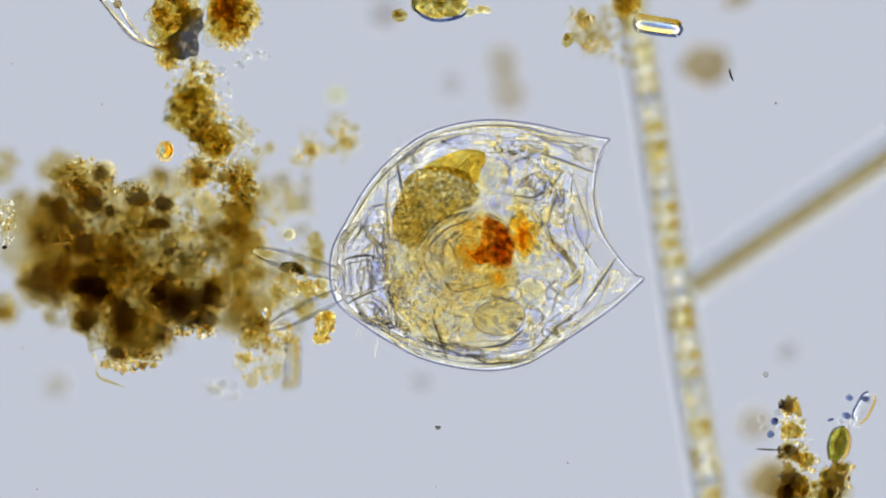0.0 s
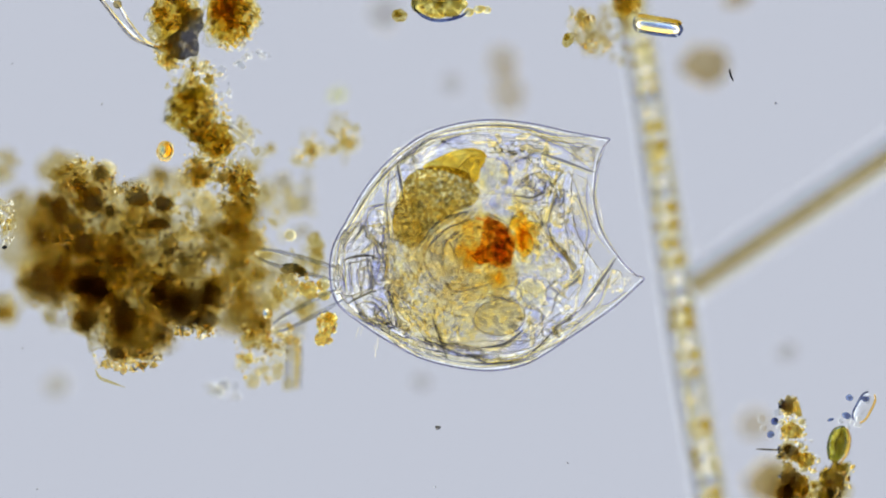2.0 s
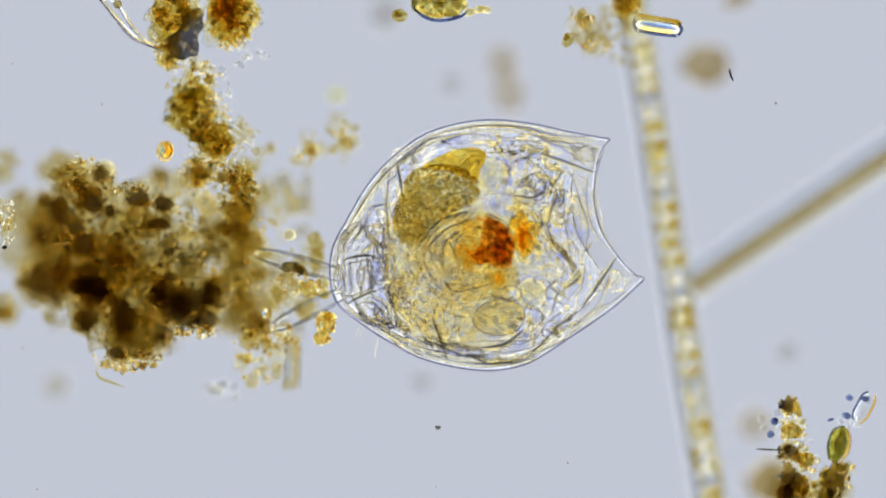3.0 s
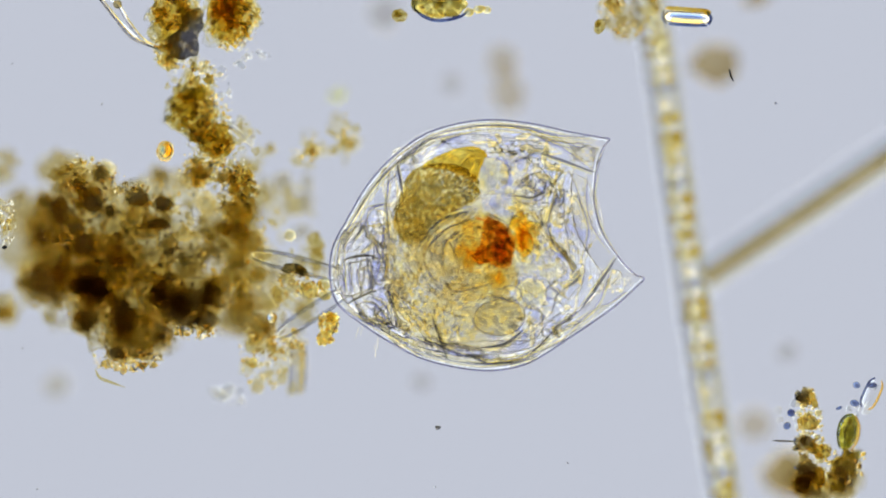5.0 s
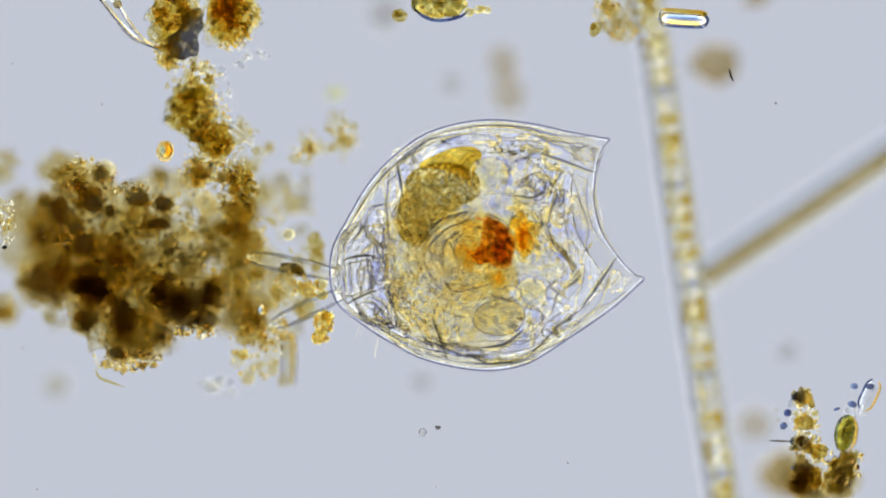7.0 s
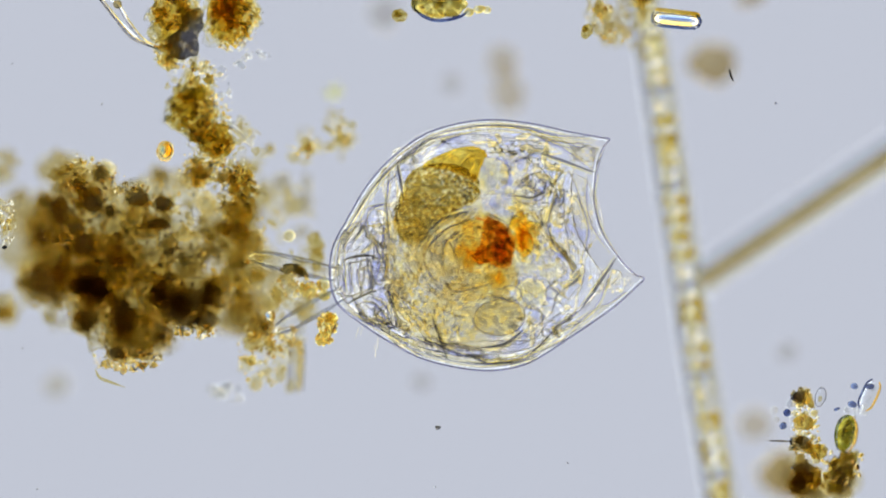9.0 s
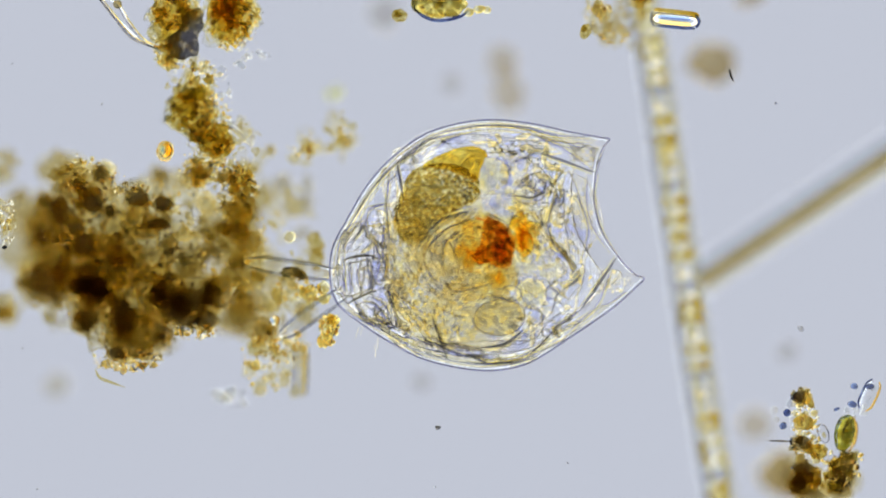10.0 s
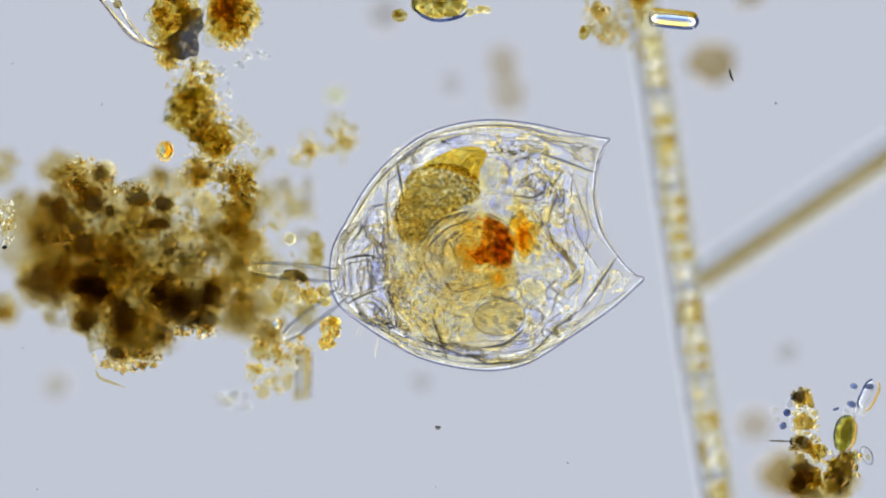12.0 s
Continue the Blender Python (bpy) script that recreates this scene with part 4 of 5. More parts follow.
grit(column, "dark_grit", [(350, 205, 38, 40, 6), (385, 248, 30, 26, 4), (424, 345, 32, 60, 10), (348, 305, 28, 26, 5)], M_umber, (1.5, 5), 0.006, 0.01, 117)
lumps(column, "gel", [(345, 200, 42, 40), (380, 245, 34, 30), (350, 308, 22, 20), (425, 322, 20, 26), (420, 388, 24, 40), (328, 180, 32, 40)], M_gold_soft, -0.012, 0.01, 0.55, label="golden flake", fine=0.5)
lumps(column, "dark_flake", [(350, 312, 14, 12), (412, 318, 8, 14), (420, 412, 20, 22)], M_brown_soft, 0.002, 0.008, label="brown patch")
lumps(column, "green_cell", [(348, 166, 17, 13), (334, 172, 10, 9)], M_lime, 0.006, 0.002, label="yellow-green algal cell")
for ctrl, w in (([(404, 218), (424, 236), (448, 258)], 6.0), ([(384, 281), (400, 288), (418, 298)], 3.4), ([(330, 254), (352, 270), (378, 276)], 2.6), ([(352, 210), (356, 238), (372, 262)], 2.4),([(318, 228), (336, 232), (356, 226)], 3.0)):
    bm = bmesh.new()
    fibre(bm, ctrl, w, 10, 6, 0.012, 0.7)
    part("shard", bm, M_shard, column, "clear narrow shard")
flakes(column, "flake", [(345, 195, 44, 48, 22), (380, 245, 36, 34, 16), (345, 305, 30, 30, 10), (425, 330, 34, 40, 18), (420, 400, 34, 50, 18)],
       M_flake, (3, 11), 0, 0.02, 16)
flakes(column, "flake", [(340, 140, 50, 40, 30), (395, 230, 45, 60, 30), (400, 330, 70, 60, 40), (440, 240, 20, 40, 10)], M_pale, (4, 13), -0.02, 0.02, 96)
grit(column, "grit", [(345, 145, 40, 40, 30), (370, 210, 40, 50, 70), (345, 300, 32, 36, 40), (420, 340, 36, 66, 70)], M_grain, (1.3, 4.0), 0.004, 0.012, 6)
flakes(column, "fine_flake", [(335, 165, 46, 40, 20), (360, 220, 46, 50, 24), (385, 300, 50, 40, 30), (425, 350, 34, 60, 20)], M_pale, (2.5, 7), 0.012, 0.008, 214)
grit(column, "clear_grit", [(370, 160, 40, 40, 12), (400, 200, 40, 50, 14), (375, 320, 40, 40, 16), (440, 330, 26, 60, 14)], M_dust, (1.4, 3.6), 0.01, 0.008, 215)
bm = bmesh.new()
lens(bm, [(360, 268), (362, 235), (395, 226), (413, 250), (405, 275), (382, 282)], (386, 255), 0.008, 0.008, 6, 40)
part("scale", bm, M_ochre, column, "oval ochre scale with a clear rim")
flakes(column, "amber_flake", [(345, 200, 38, 42, 9), (384, 248, 32, 28, 9), (346, 306, 26, 26, 6), (422, 350, 28, 60, 16)], M_ochre_deep, (3.5, 9), 0.004, 0.008, 161)
flakes(column, "flake", [(350, 132, 40, 22, 22), (372, 285, 30, 14, 10), (395, 305, 30, 16, 12)], M_flake, (3, 9), 0.0, 0.01, 164)
flakes(column, "splinter", [(350, 130, 40, 24, 26), (392, 298, 40, 20, 18)], M_splinter, (2.5, 6), 0.008, 0.006, 165)
flakes(column, "clear_splinter", [(385, 150, 24, 30, 14), (400, 300, 40, 30, 20), (370, 345, 30, 20, 14), (435, 250, 20, 30, 8)], M_bubble, (3, 8), 0.006, 0.006, 166)
bead = thing("oil_bead", "round amber bead with a bright centre", "debris", 292, 270, 0.0)
bm = bmesh.new()
blob(bm, at(292, 268, 0.008), (16 * UNIT, 19 * UNIT, 0.007), 1, 0.06)
part("shell", bm, M_amber, bead)
bm = bmesh.new()
blob(bm, at(293, 267, 0.008), (11 * UNIT, 13 * UNIT, 0.0044), 2, 0.04)
part("core", bm, M_yolk_grain, bead, "clear bright core")
# Blue and golden colour fringes in the core, put in as blobs.
for x, w, mt, lab in ((299, 7, M_orange_fringe, "painted golden fringe in the core"), (287, 5, M_blue_fringe, "painted blue fringe in the core")):
    bm = bmesh.new()
    blob(bm, at(x, 267, 0.013), (w * UNIT, 11 * UNIT, 0.002), x, 0.06)
    part("reflex", bm, mt, bead, lab)

dark_a = clump("golden detritus holding a grey mineral flake", 320, 50)
lumps(dark_a, "gel", [(310, 20, 48, 38), (292, 55, 26, 32), (298, 100, 26, 20)], M_gold_soft, -0.01, 0.005, 0.4, fine=0.25)
flakes(dark_a, "flake", [(312, 22, 42, 32, 70), (295, 70, 20, 26, 24), (300, 108, 24, 14, 16)], M_flake, (3, 9), 0, 0.012, 17)
grit(dark_a, "grit", [(312, 22, 44, 34, 130), (300, 108, 26, 14, 40)], M_grain, (1.2, 3.8), 0.004, 0.01, 18)
bm = bmesh.new()
lens(bm, [(322, 26), (338, 17), (352, 14), (361, 22), (359, 36), (363, 46), (354, 58), (351, 70), (353, 86), (349, 99), (336, 101), (325, 107), (310, 104), (297, 99),
          (299, 84), (294, 70), (303, 60), (316, 54), (318, 40)],
     (331, 64), 0.012, 0.006, 7, 60, power=5.0, wrinkle=0.004, seed=3, fold=0.03)
part("mineral_flake", bm, M_mineral, dark_a, "dark grey angular mineral", smooth=False)
flakes(dark_a, "mineral_chip", [(334, 34, 24, 18, 7), (322, 84, 28, 20, 8)], M_faint, (4, 9), 0.008, 0.008, 401)
flakes(dark_a, "small_flake", [(312, 48, 16, 16, 14), (300, 78, 10, 20, 10), (340, 20, 18, 8, 8)], M_flake, (2.5, 6), 0.018, 0.004, 402)
dark_b = clump("rusty golden granular clump of detritus", 412, 35)
lumps(dark_b, "gel", [(412, 22, 48, 54), (395, 50, 32, 30), (400, 12, 30, 34)], M_gold_soft, -0.01, 0.005, 0.35, fine=0.2)
flakes(dark_b, "flake", [(412, 28, 44, 46, 110)], M_flake, (3, 9), 0, 0.012, 19)
lumps(dark_b, "rusty_patch", [(398, 16, 24, 26), (412, 38, 16, 14)], M_rust, 0.006, 0.002, 0.4, label="rusty brown patch", fine=0.3)
flakes(dark_b, "rusty_flake", [(405, 10, 24, 22, 16)], M_orange, (3, 6), -0.006, 0.006, 91)
grit(dark_b, "grit", [(412, 36, 47, 46, 200), (405, 80, 24, 10, 16)], M_grain, (1.2, 3.8), 0.004, 0.01, 20)
grit(dark_a, "dark_grit", [(312, 20, 40, 30, 18), (296, 60, 18, 28, 10)], M_umber, (1.5, 5), 0.008, 0.008, 118)
grit(dark_b, "dark_grit", [(412, 24, 40, 40, 36)], M_umber, (1.5, 6), 0.008, 0.008, 119)
grit(dark_b, "clear_grit", [(430, 70, 40, 20, 14), (412, 36, 46, 44, 12)], M_dust, (1.4, 3.6), 0.01, 0.006, 216)
grit(dark_a, "clear_grit", [(300, 90, 34, 40, 40)], M_dust, (1.4, 3.6), 0.01, 0.006, 217)
flakes(dark_a, "amber_flake", [(308, 22, 38, 28, 18), (294, 84, 18, 30, 8)], M_ochre_deep, (3.5, 8), 0.006, 0.006, 162)
flakes(dark_b, "amber_flake", [(412, 28, 40, 40, 30)], M_ochre_deep, (3.5, 8), 0.006, 0.006, 163)
chain = clump("string of clear colourless beads", 445, 100)
flakes(chain, "bead", [(425, 112, 14, 10, 10), (455, 98, 26, 7, 16), (398, 168, 16, 5, 8)], M_bubble, (2.5, 6), 0.0, 0.004, 21)

for mount, areas, z in ((column, [(345, 190, 42, 46, 46), (384, 246, 36, 34, 40), (348, 306, 30, 28, 26), (420, 340, 34, 54, 44), (380, 310, 40, 20, 16)], 0.012),
                        (main, [(150, 320, 58, 36, 40), (230, 350, 70, 26, 26), (225, 636, 54, 22, 34), (350, 588, 36, 10, 20), (210, 440, 110, 70, 60), (260, 550, 100, 50, 36)], 0.004),
                        (dark_a, [(308, 20, 42, 32, 36), (296, 80, 22, 40, 24)], 0.012), (dark_b, [(412, 30, 44, 46, 60), (420, 80, 36, 12, 12)], 0.012)):
    flakes(mount, "splinter", areas, M_splinter, (2.4, 6.0), z, 0.006, int(areas[0][0]))

def edges(parent, areas, seed, z):
    """Fine straight edges of broken scales, each a dark line with a painted highlight beside it."""
    rnd = random.Random(seed)
    for name, material, label, off in (("scale_edges", M_toe_edge, "fine dark edges of broken scales", 0.0), ("scale_edge_glints", M_gold_glint, "golden highlights painted beside the scale edges", 3.4)):
        rnd.seed(seed)
        bm = bmesh.new()
        for x, y, a, b, n in areas:
            for _ in range(n):
                q, d = rnd.uniform(0, 6.283), rnd.random() ** 0.5
                cx, cy, g, l = x + a * d * math.cos(q), y + b * d * math.sin(q), rnd.uniform(0, 3.14), rnd.uniform(5, 15)
                bend = rnd.uniform(-3, 3)
                nx, ny = -math.sin(g), math.cos(g)
                fibre(bm, [(cx + l * u * math.cos(g) + nx * (off + bend * (1 - u * u)), cy + l * u * math.sin(g) + ny * (off + bend * (1 - u * u))) for u in (-1, 0, 1)],
                      rnd.uniform(1.3, 2.2), 8, 5, z, 0.5)
        tagged(part(name, bm, material, parent, label), kind="stuff")


edges(column, [(345, 195, 36, 40, 20), (382, 246, 32, 30, 20), (348, 306, 26, 26, 12), (420, 340, 28, 50, 22), (385, 300, 36, 16, 10)], 501, 0.014)
edges(main, [(150, 325, 50, 34, 16), (200, 420, 90, 60, 26), (250, 540, 100, 60, 24), (230, 634, 46, 20, 14), (350, 585, 30, 10, 8)], 502, 0.006)
edges(dark_a, [(306, 22, 36, 28, 14), (296, 96, 20, 20, 8)], 503, 0.014)
edges(dark_b, [(412, 30, 38, 42, 24)], 504, 0.014)

# glassy appendage
blade = thing("glassy_spine", "curved clear glassy spine with a bead", "debris", 240, 60, 0.0)
for nm, ctrl, w in (("outer_edge", [(172, -6), (200, 28), (235, 68), (284, 88)], 2.8), ("inner_edge", [(206, 4), (226, 40), (256, 76), (284, 88)], 2.0)):
    bm = bmesh.new()
    fibre(bm, ctrl, w, 24, 8, 0.0, 0.35)
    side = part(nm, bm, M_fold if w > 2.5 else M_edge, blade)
    # Golden highlight beside each edge, put in as a fine tube.
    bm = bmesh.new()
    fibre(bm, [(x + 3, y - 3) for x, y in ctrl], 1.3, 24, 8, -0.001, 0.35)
    part("painted_glint", bm, M_gold_glint, side, "painted golden highlight beside the edge")
bm = bmesh.new()
lens(bm, [(180, 2), (214, 42), (248, 74), (282, 88), (256, 72), (230, 40), (208, 4)], (228, 46), 0.003, 0.003, 5, 60)
part("blade", bm, M_toe, blade, "clear pale blade")
bm = bmesh.new()
blob(bm, at(208, 8, 0.0), (8 * UNIT, 8 * UNIT, 0.003), 2, 0.05)
part("bead", bm, M_umber, blade, "amber bead")

# loose matter round the foot
foot_debris = clump("loose pale yellow detritus hanging below the toes", 490, 620)
flakes(foot_debris, "flake", [(450, 580, 28, 30, 22), (462, 640, 34, 44, 34), (500, 610, 34, 26, 18), (490, 660, 30, 26, 10)], M_pale, (5, 17), -0.035, 0.015, 22)
grit(foot_debris, "grit", [(455, 620, 44, 60, 60), (500, 600, 40, 30, 30)], M_grain, (1.8, 5.5), -0.025, 0.012, 23)
lumps(foot_debris, "dark_flake", [(455, 572, 22, 26)], M_brown_soft, -0.02, 0.0, label="dark olive flake")
lumps(foot_debris, "clear_bead", [(472, 554, 9, 10)], M_lens, 0.008, 0.0, 0.05, label="clear bead with a bright centre")
# Blue and golden colour fringes in the bead, put in as blobs.
lumps(foot_debris, "blue_reflex", [(467, 554, 3, 7)], M_blue_fringe, 0.014, 0.0, 0.05, label="painted blue fringe in the bead")
lumps(foot_debris, "golden_reflex", [(476, 555, 4, 8)], M_algae_pale, 0.014, 0.0, 0.05, label="painted golden fringe in the bead")
lumps(foot_debris, "bead", [(438, 634, 8, 9)], M_leaf_gold, 0.008, 0.0, 0.05, label="amber bead")
bm = bmesh.new()
fibre(bm, [(518, 592), (518, 640), (517, 688)], 14, 16, 10, -0.065, 0.4)
rod_below = part("rod", bm, M_stalk, foot_debris, "pale yellow rod")
# Grey edge shading and yellow highlight of the rod, put in as tubes.
for x, w, mt, lab in ((506, 3, M_toe_edge, "painted grey outline of the rod"), (525, 4.5, M_gold_glint, "painted golden highlight along the rod"), (532, 2.6, M_toe_edge, "painted grey outline of the rod")):
    bm = bmesh.new()
    fibre(bm, [(x, 598), (x - 1, 640), (x - 2, 688)], w, 16, 8, -0.034, 0.3)
    part("edge", bm, mt, rod_below, lab)
flakes(foot_debris, "splinter", [(455, 590, 26, 40, 20), (500, 605, 34, 24, 14)], M_splinter, (2.4, 6), -0.025, 0.01, 401)
low_chain = clump("loose chain of pale crystals", 400, 690)
flakes(low_chain, "crystal_flake", [(405, 690, 28, 18, 22), (372, 690, 18, 10, 8)], M_bubble, (4, 11), -0.045, 0.012, 24)
flakes(low_chain, "bead", [(408, 690, 20, 14, 9)], M_bubble, (3, 7), -0.04, 0.008, 241)
gold = clump("small bright golden granular clump", 573, 583)
grit(foot_debris, "dark_grit", [(455, 590, 26, 40, 30), (500, 610, 30, 30, 14)], M_umber, (1.5, 5), -0.01, 0.012, 120)
lumps(gold, "flake", [(577, 571, 15, 19), (567, 598, 14, 11), (582, 560, 9, 9)], M_leaf_gold, 0.0, 0.003, 0.4, fine=0.4)
grit(gold, "grit", [(576, 570, 18, 20, 40), (568, 598, 16, 10, 22)], M_grain, (1.8, 4.6), 0.002, 0.006, 25)
flakes(gold, "splinter", [(576, 570, 17, 20, 16), (568, 598, 15, 9, 10)], M_splinter, (2.4, 5), 0.008, 0.004, 402)
specks = clump("dark olive grain and amber flakes by the foot", 520, 485)
lumps(specks, "dark_grain", [(514, 473, 20, 9), (530, 478, 10, 8)], M_dark, 0.0, 0.002, label="dark olive grain")
lumps(specks, "amber_flake", [(545, 512, 17, 13), (570, 500, 11, 11), (572, 520, 11, 9)], M_leaf_gold, -0.006, 0.004, label="amber flake")
grit(specks, "grit", [(525, 500, 40, 26, 44)], M_grain, (1.6, 4.5), 0.0, 0.008, 26)
flakes(specks, "splinter", [(545, 512, 26, 18, 18), (530, 480, 26, 8, 8)], M_splinter, (2.4, 5.5), 0.004, 0.004, 403)
plume = clump("unsharp amber plume behind the foot", 558, 440)
lumps(plume, "flake", [(558, 430, 14, 20), (560, 460, 13, 22)], M_ochre, -0.035, 0.004)
pale_fog = clump("pale cloudy detritus between the mass and the foot", 480, 400, name="debris_cloud")
flakes(pale_fog, "flake", [(500, 360, 60, 40, 18), (470, 460, 60, 50, 34), (510, 530, 50, 34, 28), (455, 290, 30, 70, 18), (470, 540, 50, 30, 20)], M_pale, (5, 18), -0.05, 0.03, 27)
flakes(pale_fog, "flake", [(430, 470, 40, 60, 22), (470, 520, 50, 40, 18), (540, 480, 36, 50, 12)], M_flake, (5, 15), -0.05, 0.03, 97)
flakes(pale_fog, "mist_flake", [(495, 375, 60, 50, 18), (500, 330, 50, 40, 8), (440, 500, 40, 60, 14), (480, 560, 60, 40, 12)], M_stalk, (8, 18), -0.08, 0.02, 271)
lumps(pale_fog, "bead", [(512, 415, 10, 10)], M_algae_pale, -0.02, 0.0, 0.05, label="amber bead")
pales = []
for x, y, a, b, mt, lab in ((545, 262, 32, 30, M_pale, "pale yellow granular flake with a golden core"), (606, 242, 24, 40, M_pale, "pale olive granular flake"),
                            (597, 175, 12, 18, M_lime, "unsharp lime green algal cell")):
    k = clump(lab, x, y, -0.06)
    flakes(k, "flake", [(x, y, a * 1.1, b * 1.1, 34 if mt is M_pale else 7)], mt, (4, 12), -0.05 if mt is M_pale else -0.10, 0.02, x)
    if mt is M_pale:
        flakes(k, "splinter", [(x, y, a * 0.8, b * 0.8, 18)], M_splinter, (2, 6), -0.03, 0.02, x)
    if mt is M_pale:
        lumps(k, "core", [(x + 2, y + 6, a * 0.35, b * 0.3)], M_gold_soft, -0.045, 0.0)
    pales.append(k)


# ---- algae and rods ----
def build_filament():
    f = thing("algal_filament", "pale segmented algal filament with yellow cells", "alga", 1190, 441, -0.1)
    axis = [(1112, -30), (1128, 60), (1147, 170), (1169, 320), (1191, 460), (1213, 610), (1238, 760), (1264, 910)]
    line = spline([at(x, y, -0.07) for x, y in axis], 95)

    def along(y):
        """Place and direction of the axis at the plan height y."""
        k = max(1, min(93, int((y + 30) / 10)))
        return line[k], (line[k + 1] - line[k - 1]).normalized()

    bm = bmesh.new()
    tube(bm, line, 31 * UNIT, 16, 0.6)
    part("sheath", bm, M_sheath, f, "clear sheath with grey edges")
    rnd = random.Random(7)
    for y0, y1, mt in ((-20, 45, M_algae), (62, 120, M_algae_pale), (122, 195, M_algae_pale), (200, 234, M_algae), (285, 330, M_algae), (332, 368, M_algae),
                       (410, 470, M_algae), (472, 532, M_algae), (588, 624, M_algae), (655, 702, M_algae), (762, 800, M_algae), (804, 842, M_algae_pale), (866, 906, M_algae)):
        for side, w, few in ((-9, 12, 2), (15, 8, 2)):
            for k in range(few):
                u0, u1 = (k + rnd.uniform(0, 0.25)) / few, (k + rnd.uniform(0.75, 1.05)) / few
                a, da = along(y0 + (y1 - y0) * u0)
                b, db = along(y0 + (y1 - y0) * u1)
                across = Vector((-da.y, da.x, 0)) * (-(side + rnd.uniform(-4, 4)) * UNIT)
                bm = bmesh.new()
                pts = [a.lerp(b, u) + across + Vector((rnd.uniform(-2, 2) * UNIT, 0, 0)) for u in (0, 0.12, 0.35, 0.65, 0.88, 1)]
                tube(bm, pts, [w * UNIT * q for q in (0.4, 0.85, rnd.uniform(0.8, 1.2), rnd.uniform(0.7, 1.1), 0.8, 0.4)], 10, 0.8)
                part("chloroplast", bm, mt if side < 0 else M_algae_dull, f, "yellow chloroplast" if side < 0 else "dull brown chloroplast")
    bm = bmesh.new()
    tube(bm, [p + Vector(((-7 + rnd.uniform(-5, 5)) * UNIT, 0, -0.004)) for p in line[::3]], [rnd.uniform(3, 9) * UNIT for _ in line[::3]], 8, 0.6)
    part("plasma_strand", bm, M_algae_pale, f, "pale yellow strand along the cells")
    bm = bmesh.new()
    tube(bm, [p + Vector(((16 + rnd.uniform(-4, 4)) * UNIT, 0, -0.004)) for p in line[::3]], [rnd.uniform(1.5, 5) * UNIT for _ in line[::3]], 8, 0.6)
    part("plasma_strand", bm, M_algae_pale, f, "pale yellow strand along the cells")
    # The left wall's grey puts the filament's edge shade into its colour.
    for side in (-26, 26):
        bm = bmesh.new()
        tube(bm, [p + Vector((side * UNIT, side * 0.16 * UNIT, 0)) for p in line], 7 * UNIT, 10)
        part("side_wall", bm, M_wall if side < 0 else M_sheath, f, "side wall with painted edge shade")
    # Thin clear tubes imitate the bright diffraction halo on both sides.
    for side, w in ((-36, 1.3), (37, 0.9)):
        bm = bmesh.new()
        tube(bm, [p + Vector((side * UNIT, side * 0.16 * UNIT, 0)) for p in line], w * UNIT, 10)
        part("slime_edge", bm, M_halo_line, f, "faint bright line imitating the diffraction halo")
    for y, w in ((150, 9), (196, 11), (222, 11), (272, 13), (331, 9), (380, 10), (440, 9), (548, 13), (578, 11), (606, 9), (640, 12), (680, 9), (735, 15), (803, 11), (830, 12)):
        bm = bmesh.new()
        blob(bm, along(y)[0] + Vector((rnd.uniform(-4, 6) * UNIT, 0, 0)), (w * 0.75 * UNIT, w * 0.45 * UNIT, 0.003), y, 0.25)
        part("droplet", bm, M_lens, f, "bright clear droplet")
    for y in (243, 392, 566, 707, 853):
        p, d = along(y)
        bm = bmesh.new()
        tube(bm, [p - d * 9 * UNIT, p - d * 4 * UNIT, p + d * 4 * UNIT, p + d * 9 * UNIT], [18 * UNIT, 25 * UNIT, 25 * UNIT, 18 * UNIT], 14, 0.5)
        part("septum", bm, M_septum, f, "grey cross wall")
    return f


filament = build_filament()
rod = thing("algal_rod", "straight brown-cored translucent rod", "alga", 1400, 390, -0.065)
steps_ = [i / 15 for i in range(16)]
# Shade, glow and halo beside the core are put in as coloured tubes.
for nm, off, w, mt, lab in (("shade", -17, 15, M_rod, "greyish shade painted above the core"), ("core", 2, 14, M_core, "amber brown core"), ("edge", 22, 7, M_halo, "pale yellow glow painted below the core"),
                            ("slime_edge", -42, 1.6, M_halo_line, "faint bright line imitating the diffraction halo"), ("slime_edge", 36, 2.2, M_halo_line, "faint bright line imitating the diffraction halo")):
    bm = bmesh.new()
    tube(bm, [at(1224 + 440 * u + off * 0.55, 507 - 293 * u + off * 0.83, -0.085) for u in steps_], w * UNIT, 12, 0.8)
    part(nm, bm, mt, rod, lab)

crystal = thing("mineral_crystal", "small clear elongated crystal with dark outline", "crystal", 1163, 48, 0.0)
bm = bmesh.new()
tube(bm, [at(1124 + 80 * u, 42 + 12 * u, -0.010) for u in (0, 0.05, 0.12, 0.5, 0.88, 0.95, 1)], [UNIT * w for w in (4, 9, 10.5, 11, 10, 8, 4)], 7)
part("prism", bm, M_lens, crystal)
# Blue and golden reflections in the prism, put in as coloured strips.
for off, mt, lab in ((-4, M_blue_fringe, "painted blue reflex"), (5, M_gold_glint, "painted golden reflex")):
    bm = bmesh.new()
    tube(bm, [at(1134 + 58 * u, 43.5 + off + 9 * u, 0.0) for u in (0, 0.1, 0.5, 0.9, 1)], [UNIT * w for w in (1.5, 4, 4.5, 4, 1.5)], 7, 0.4)
    part("reflex", bm, mt, crystal, lab)
# Golden colour fringe along the upper edge, put in as a tube.
bm = bmesh.new()
